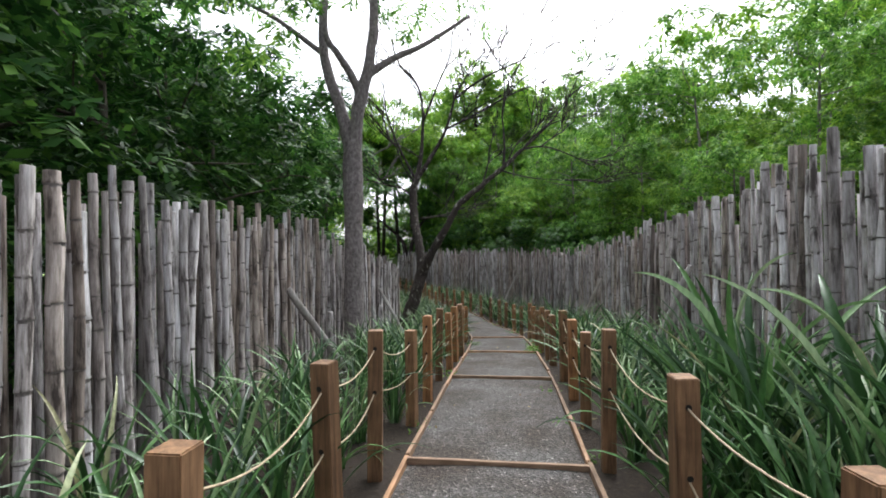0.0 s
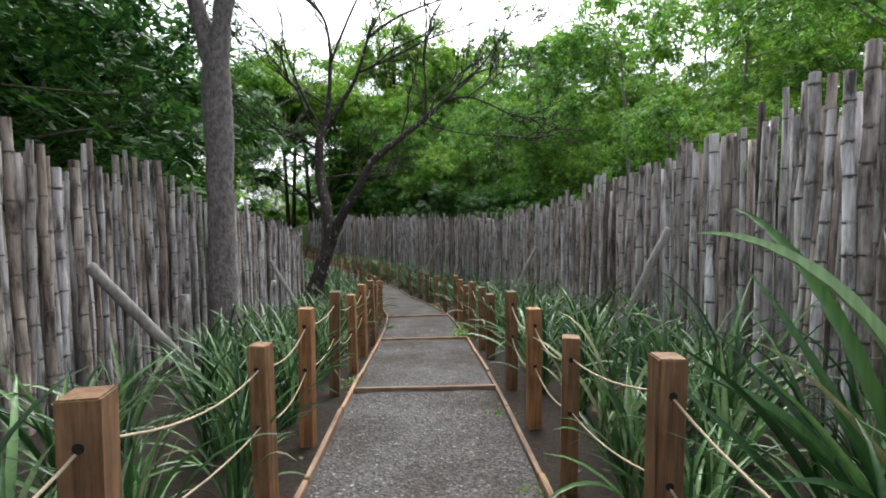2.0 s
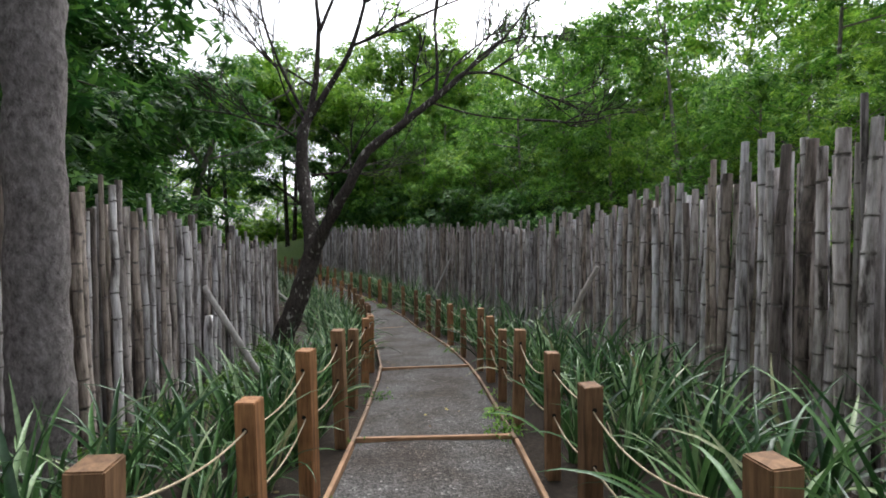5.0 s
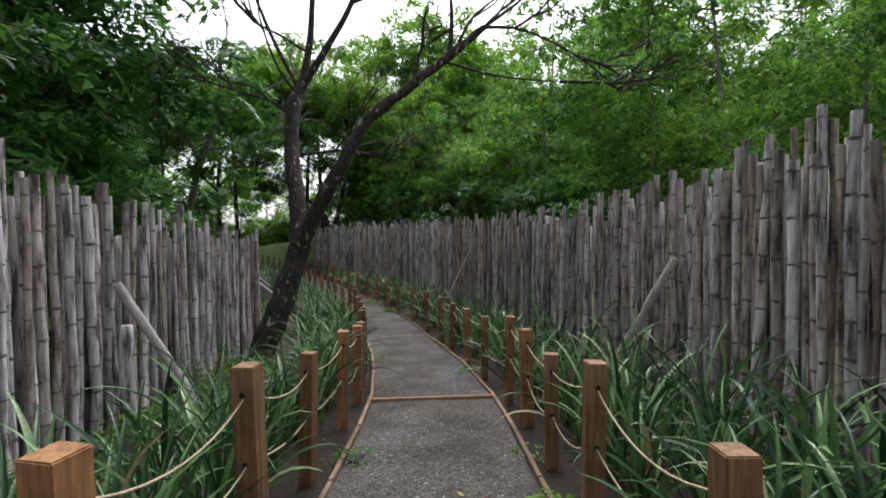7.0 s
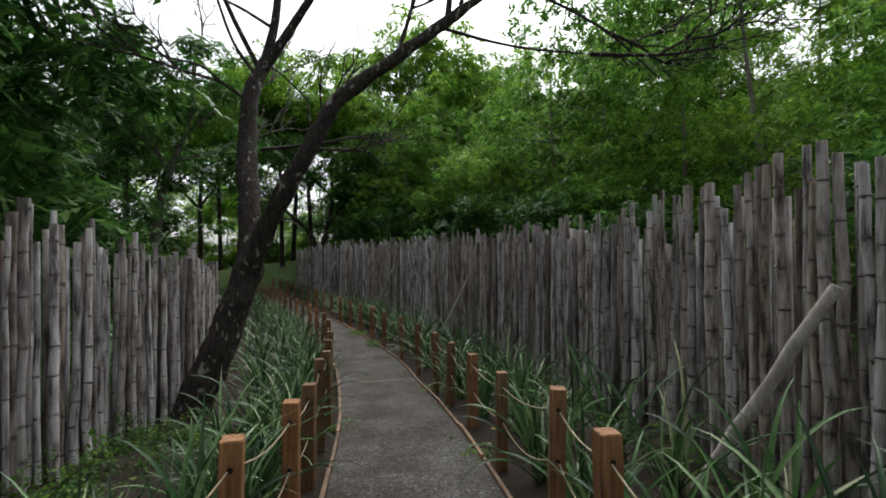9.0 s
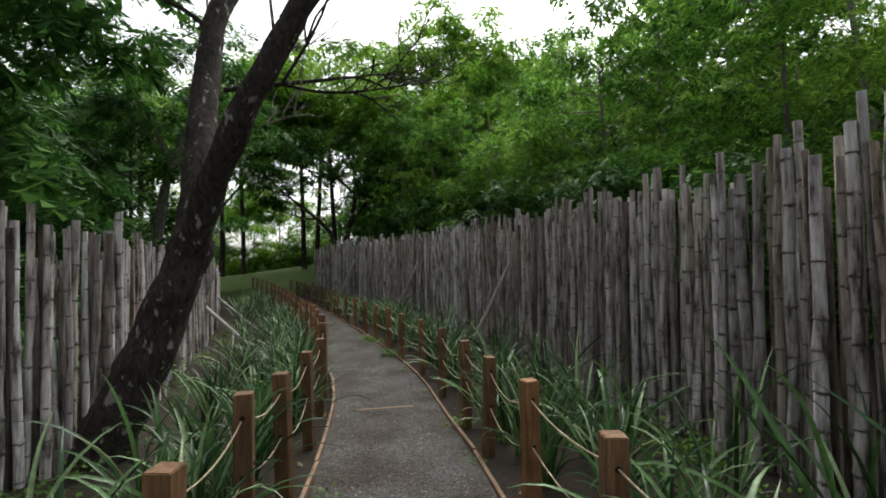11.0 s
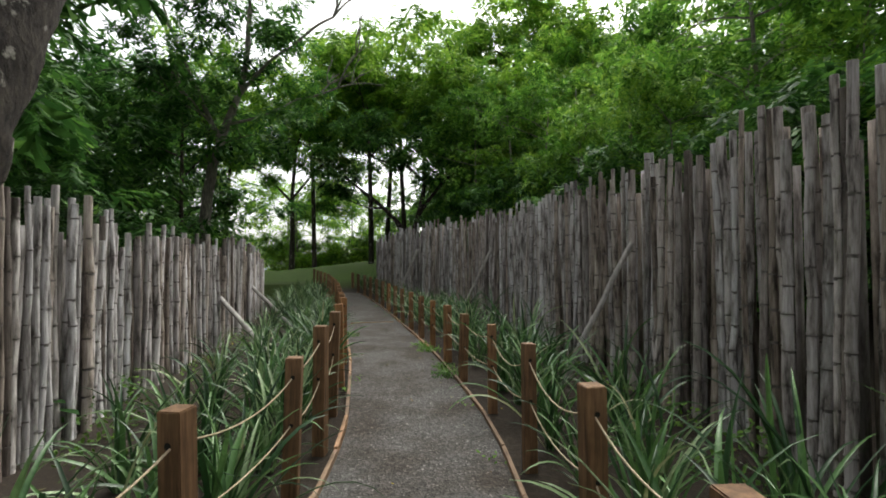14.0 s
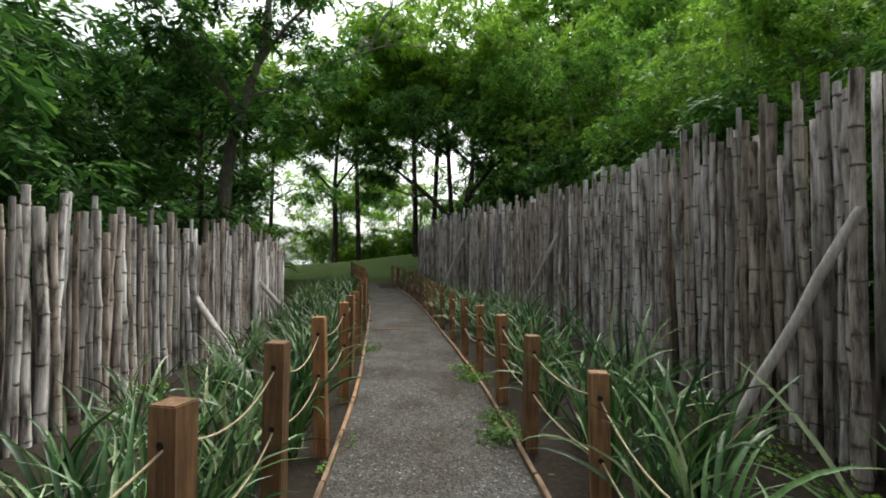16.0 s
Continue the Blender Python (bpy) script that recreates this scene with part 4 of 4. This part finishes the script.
el = [([(-3.2, 40.5, -1.0), (-3.3, 40.5, 1.2), (-3.6, 40.4, 2.3), (-4.6, 40.2, 3.4), (-6.6, 39.8, 5.0)], 0.24, 0.06),
      ([(-3.1, 40.5, 0.6), (-2.6, 40.5, 2.6), (-2.2, 40.5, 4.6), (-2.3, 40.4, 7.2)], 0.2, 0.07), ([(-2.5, 40.5, 3.0), (-1.2, 40.3, 4.6), (0.0, 40.0, 5.6)], 0.13, 0.04),
      ([(-2.2, 40.5, 4.8), (-3.4, 40.2, 6.0), (-4.4, 39.8, 7.4)], 0.1, 0.03), ([(-4.4, 40.2, 3.3), (-5.6, 40.4, 3.4), (-7.4, 40.6, 4.2)], 0.07, 0.02)]
es = [((a, b, c), 1.6, 0.9, 1500, 0.11, M_LEAF_DARK) for a, b, c in ((-6.8, 39.8, 5.4), (-2.3, 40.4, 7.8), (0.2, 40, 6.2), (-4.6, 39.6, 7.8), (-7.5, 40.6, 4.6), (-1.0, 39, 5.2), (-3.4, 39, 6.2), (1.2, 39.4, 4.2), (-5.4, 39, 6.6), (-0.2, 38.6, 7.4))]
single_tree("spreading_dark_tree", "dark spreading tree with bent limbs at the fence's end", el, M_BARK_DARK, es)
tl = [([(-13.1, 47.7, -1.5), (-13.0, 47.7, 2.0), (-13.05, 47.7, 5.0), (-12.8, 47.7, 9.0)], 0.24, 0.1), ([(-9.6, 47.4, 8.2), (-8.4, 46.4, 8.8), (-7.6, 45.0, 10.2)], 0.06, 0.03), ([(-12.9, 47.7, 8.0), (-11.6, 46.0, 9.6), (-9.6, 43.8, 9.4)], 0.08, 0.03), ([(-13, 47.7, 5), (-11.2, 47.6, 7.0), (-9.6, 47.4, 8.2)], 0.1, 0.04), ([(-13, 47.7, 4.6), (-15, 47.6, 6.6), (-16.5, 47.4, 7.6)], 0.1, 0.04)]
ts = [((a, b, c), 1.9, 1.0, 1700, 0.13, M_LEAF_MID) for a, b, c in ((-12.8, 47.7, 9.4), (-9.5, 47.4, 8.4), (-16.6, 47.4, 8.0), (-14.5, 46.5, 7.2), (-11, 46.8, 6.6), (-13, 46.5, 8.0), (-8.4, 46.5, 8.8), (-10.4, 45.6, 10.2), (-7.6, 45.0, 10.6), (-15.5, 45.0, 9.6), (-12.4, 44.6, 10.8), (-9.4, 43.6, 9.4))]
single_tree("slender_dark_tree", "slender dark-stemmed tree on the grassy slope", tl, M_BARK_DARK, ts)


# ---- strap-leaved plants ----
def strap_mesh(seed):
    """One arching channelled leaf, a metre long, starting upwards and bending towards +x."""
    r = random.Random(seed)
    n = 9
    lean = radians(r.uniform(3, 28))
    droop = radians(r.uniform(30, 100))
    wide = r.uniform(0.018, 0.028)
    x = z = 0.0
    v, f = [], []
    twist = r.uniform(-0.5, 0.5)
    for i in range(n + 1):
        t = i / n
        a = lean + droop * t ** 1.9
        w_ = wide * (0.55 + 0.9 * t if t < 0.4 else 0.91 * (1 - ((t - 0.4) / 0.6) ** 1.8)) * (1.05 if i % 2 else 0.95) + 0.001
        tw = twist * t
        up = Vector((-math.cos(a), 0, math.sin(a)))
        sd = Vector((0, 1, 0)) * math.cos(tw) + up * math.sin(tw)
        c = Vector((x, 0.05 * math.sin(t * 3 + seed) * t, z))
        v += [tuple(c + sd * w_ + up * w_ * 0.35), tuple(c - up * w_ * 0.12), tuple(c - sd * w_ + up * w_ * 0.35)]
        x += math.sin(a) / n
        z += math.cos(a) / n
    for i in range(n):
        q = 3 * i
        f += [(q, q + 1, q + 4, q + 3), (q + 1, q + 2, q + 5, q + 4)]
    return data_mesh("leaf", v, f, M_STRAP, True), v, f


STRAPS = [strap_mesh(i) for i in range(12)]


def toothed_mesh(seed):
    """One broad stiff leaf, a metre long, with small hooked teeth along both edges."""
    r = random.Random(900 + seed)
    n = 30
    lean, droop = radians(r.uniform(2, 26)), radians(r.uniform(20, 95))
    wide, twist = r.uniform(0.024, 0.031), r.uniform(-0.5, 0.5)
    x = z = 0.0
    v, f = [], []
    for i in range(n + 1):
        t = i / n
        a = lean + droop * t ** 2.2
        w_ = wide * (0.75 + 0.5 * t if t < 0.5 else 1.0 - ((t - 0.5) / 0.5) ** 2.2) + 0.0012
        tooth = 1.16 if i % 2 else 0.94
        up = Vector((-math.cos(a), 0, math.sin(a)))
        sd = Vector((0, 1, 0)) * math.cos(twist * t) + up * math.sin(twist * t)
        c = Vector((x, 0.04 * math.sin(t * 3 + seed) * t, z))
        v += [tuple(c + sd * w_ * tooth + up * w_ * 0.42), tuple(c - up * w_ * 0.15), tuple(c - sd * w_ * tooth + up * w_ * 0.42)]
        x += math.sin(a) / n
        z += math.cos(a) / n
    for i in range(n):
        q = 3 * i
        f += [(q, q + 1, q + 4, q + 3), (q + 1, q + 2, q + 5, q + 4)]
    return data_mesh("leaf", v, f, M_STRAP, True), v, f


TOOTHED = [toothed_mesh(i) for i in range(8)]


def clump_prototype(seed, leaves, slim=1.0, toothed=False):
    r = random.Random(seed)
    top = tagged(new("strap_leaf_plant"), "clump of long arching green strap leaves", "plant", "plants beside the path")
    for k in range(leaves):
        s = r.uniform(0.55, 1.0)
        m = pose(r.uniform(-0.06, 0.06), r.uniform(-0.06, 0.06), -0.03, r.uniform(-9, 9), r.uniform(-16, 22), k * 137.5 + r.uniform(-20, 20))
        me = TOOTHED[r.randrange(8)][0] if toothed else STRAPS[r.randrange(12)][0]
        shared("leaf", me, top, m @ Matrix.Diagonal((s, s * slim * r.uniform(0.75, 1.1), s, 1)))
    return top


CLUMPS = [clump_prototype(200 + i, 28 if i < 6 else 24, 0.85 if i < 4 else 0.58 if i < 6 else 0.66, i > 5) for i in range(8)]
placed = [0] * 8


def clump(x, y, s, broad=False):
    k = random.randrange(6, 8) if broad else random.randrange(4) if s < 1.15 else random.randrange(4, 6)
    m = pose(x, y, ground_z(x, y) + 0.01, random.uniform(-5, 5), random.uniform(-5, 5), random.uniform(0, 360))
    ob = copy_thing(CLUMPS[k], m) if placed[k] else CLUMPS[k]
    placed[k] += 1
    ob.matrix_basis = m @ Matrix.Diagonal((s, s, s * 1.1, 1))


def bed(side, y0, y1, step, lo, hi, s0, s1, broad=False):
    y = y0
    while y < y1:
        x, yy = edge_at(y, side * random.uniform(lo, hi))
        clump(x, yy, random.uniform(s0, s1), broad)
        y += step * random.uniform(0.8, 1.2)


bed(-1, 0.2, 24.5, 0.56, 1.0, 1.2, 0.85, 1.1)
bed(-1, 0.4, 10.4, 0.62, 1.4, 1.75, 0.9, 1.2)
bed(-1, 0.6, 9.0, 0.8, 1.9, 2.3, 0.8, 1.15)
bed(-1, 13.5, 24.6, 0.8, 1.35, 1.7, 0.85, 1.1)
bed(-1, 17.5, 24.0, 1.0, 1.9, 2.3, 0.75, 1.0)
bed(1, 0.4, 25.0, 0.56, 1.05, 1.3, 0.85, 1.12)
bed(1, 0.6, 12.5, 0.62, 1.45, 1.85, 1.0, 1.3)
bed(1, 1.3, 3.2, 0.5, 1.7, 2.4, 1.4, 1.8, True)
bed(1, 1.7, 3.0, 0.6, 1.3, 1.6, 1.2, 1.4, True)
bed(1, 3.2, 5.2, 0.6, 1.8, 2.3, 1.15, 1.45)
for x, y, s in ((1.62, 1.75, 1.15), (1.55, 2.35, 1.05), (2.1, 1.7, 1.35), (2.45, 2.5, 1.5), (1.95, 2.4, 1.2), (2.1, 3.0, 1.3)):
    clump(x, y, s, True)
bed(1, 5.0, 10.5, 0.8, 2.0, 2.4, 0.8, 1.1)
bed(1, 13.0, 24.0, 0.72, 1.5, 1.95, 1.0, 1.35)
bed(-1, 8.8, 13.4, 0.8, 1.35, 1.6, 0.7, 0.95)
fv, ff = [], []
for side in (-1, 1):
    for lo, hi in ((1.0, 1.2), (1.4, 1.7), (1.9, 2.4)):
        y = 24.8
        while y < 35:
            x, yy = edge_at(y, side * random.uniform(lo, hi))
            b0 = Vector((x, yy, ground_z(x, yy)))
            for k in range(24):
                s = random.uniform(0.5, 0.9)
                m = Matrix.Translation(b0) @ pose(0, 0, 0, random.uniform(-9, 9), random.uniform(-16, 22), random.uniform(0, 360)) @ Matrix.Diagonal((s, s, s, 1))
                o = len(fv)
                me = STRAPS[random.randrange(12)]
                fv += [tuple(m @ Vector(c)) for c in me[1]]
                ff += [tuple(i + o for i in q) for q in me[2]]
            y += 0.7
ob = tagged(new("far_strap_plants", data_mesh("far_strap_plants", fv, ff, M_STRAP_FAR, True)), "low rows of green strap-leaved plants further along", "plants", kind="stuff")

# ---- weeds, litter and stones ----
rnd = np.random.default_rng(3)
wv, wf = [], []
for _ in range(150):
    y = float(rnd.uniform(8.5, 24))
    x = float(np.interp(y, LY, LX)) + float(rnd.uniform(0.1, 0.55)) if rnd.random() < 0.5 else float(np.interp(y, RY, RX)) - float(rnd.uniform(0.1, 0.6))
    leaf_cloud(wv, wf, rnd, (x, y, ground_z(x, y) + 0.07), 0.16, 0.1, int(rnd.uniform(12, 40)), 0.03, 1.5)
for _ in range(110):
    y = float(rnd.uniform(8.6, 14.5))
    x = float(np.interp(y, LY, LX)) + float(rnd.uniform(0.1, 0.9))
    leaf_cloud(wv, wf, rnd, (x, y, ground_z(x, y) + 0.08), 0.17, 0.1, int(rnd.uniform(15, 45)), 0.028, 1.5)
for y in np.arange(0.5, 33, 0.16):
    side = -1 if rnd.random() < 0.5 else 1
    o = side * (rnd.uniform(1.2, 2.6) if rnd.random() < 0.85 else rnd.uniform(0.52, 0.75))
    x, yy = edge_at(float(y), o)
    leaf_cloud(wv, wf, rnd, (x, yy, ground_z(x, yy) + 0.06), 0.14, 0.06, int(rnd.uniform(10, 45)), 0.022)
for y, o, n_ in ((8.9, 0.62, 160), (9.4, 0.66, 200), (20.2, 0.56, 260), (20.6, 0.6, 200), (21.8, 0.62, 260), (22.2, 0.58, 160), (10.2, -0.6, 120), (16.2, 0.7, 60), (13.2, 0.68, 80), (23.5, -0.6, 150)):
    x, yy = edge_at(y, o)
    leaf_cloud(wv, wf, rnd, (x, yy, path_z(y) + 0.04), 0.2, 0.05, n_, 0.018, 3.0)
for x, y in ((-1.5, 12.9), (-1.4, 13.4), (-2.3, 18.9), (3.5, 15.2), (3.7, 16.0), (3.3, 17.9), (3.4, 12.4), (-1.5, 14.2), (3.2, 18.8), (-1.9, 18.0)):
    leaf_cloud(wv, wf, rnd, (x, y, ground_z(x, y) + 0.2), 0.16, 0.24, 60, 0.035, 1.5)
tagged(new("weeds", data_mesh("weeds", wv, wf, M_WEED)), "small green weeds in the soil and along the edging", "weeds", kind="stuff")
lv, lf = [], []
for _ in range(420):
    y = float(rnd.uniform(0.5, 26))
    o = float(rnd.uniform(-0.6, 0.6)) if rnd.random() < 0.3 else float(rnd.choice([-1, 1]) * rnd.uniform(0.7, 2.7))
    x, yy = edge_at(y, o)
    z = path_z(y) + 0.022 if abs(o) < 0.64 else ground_z(x, yy) + 0.012
    leaf_cloud(lv, lf, rnd, (x, yy, z), 0.01, 0.004, 1, 0.022 if abs(o) < 0.64 else 0.04)
tagged(new("leaf_litter", data_mesh("leaf_litter", lv, lf, M_LITTER)), "scattered dry brown and yellow fallen leaves", "leaf litter", kind="stuff")
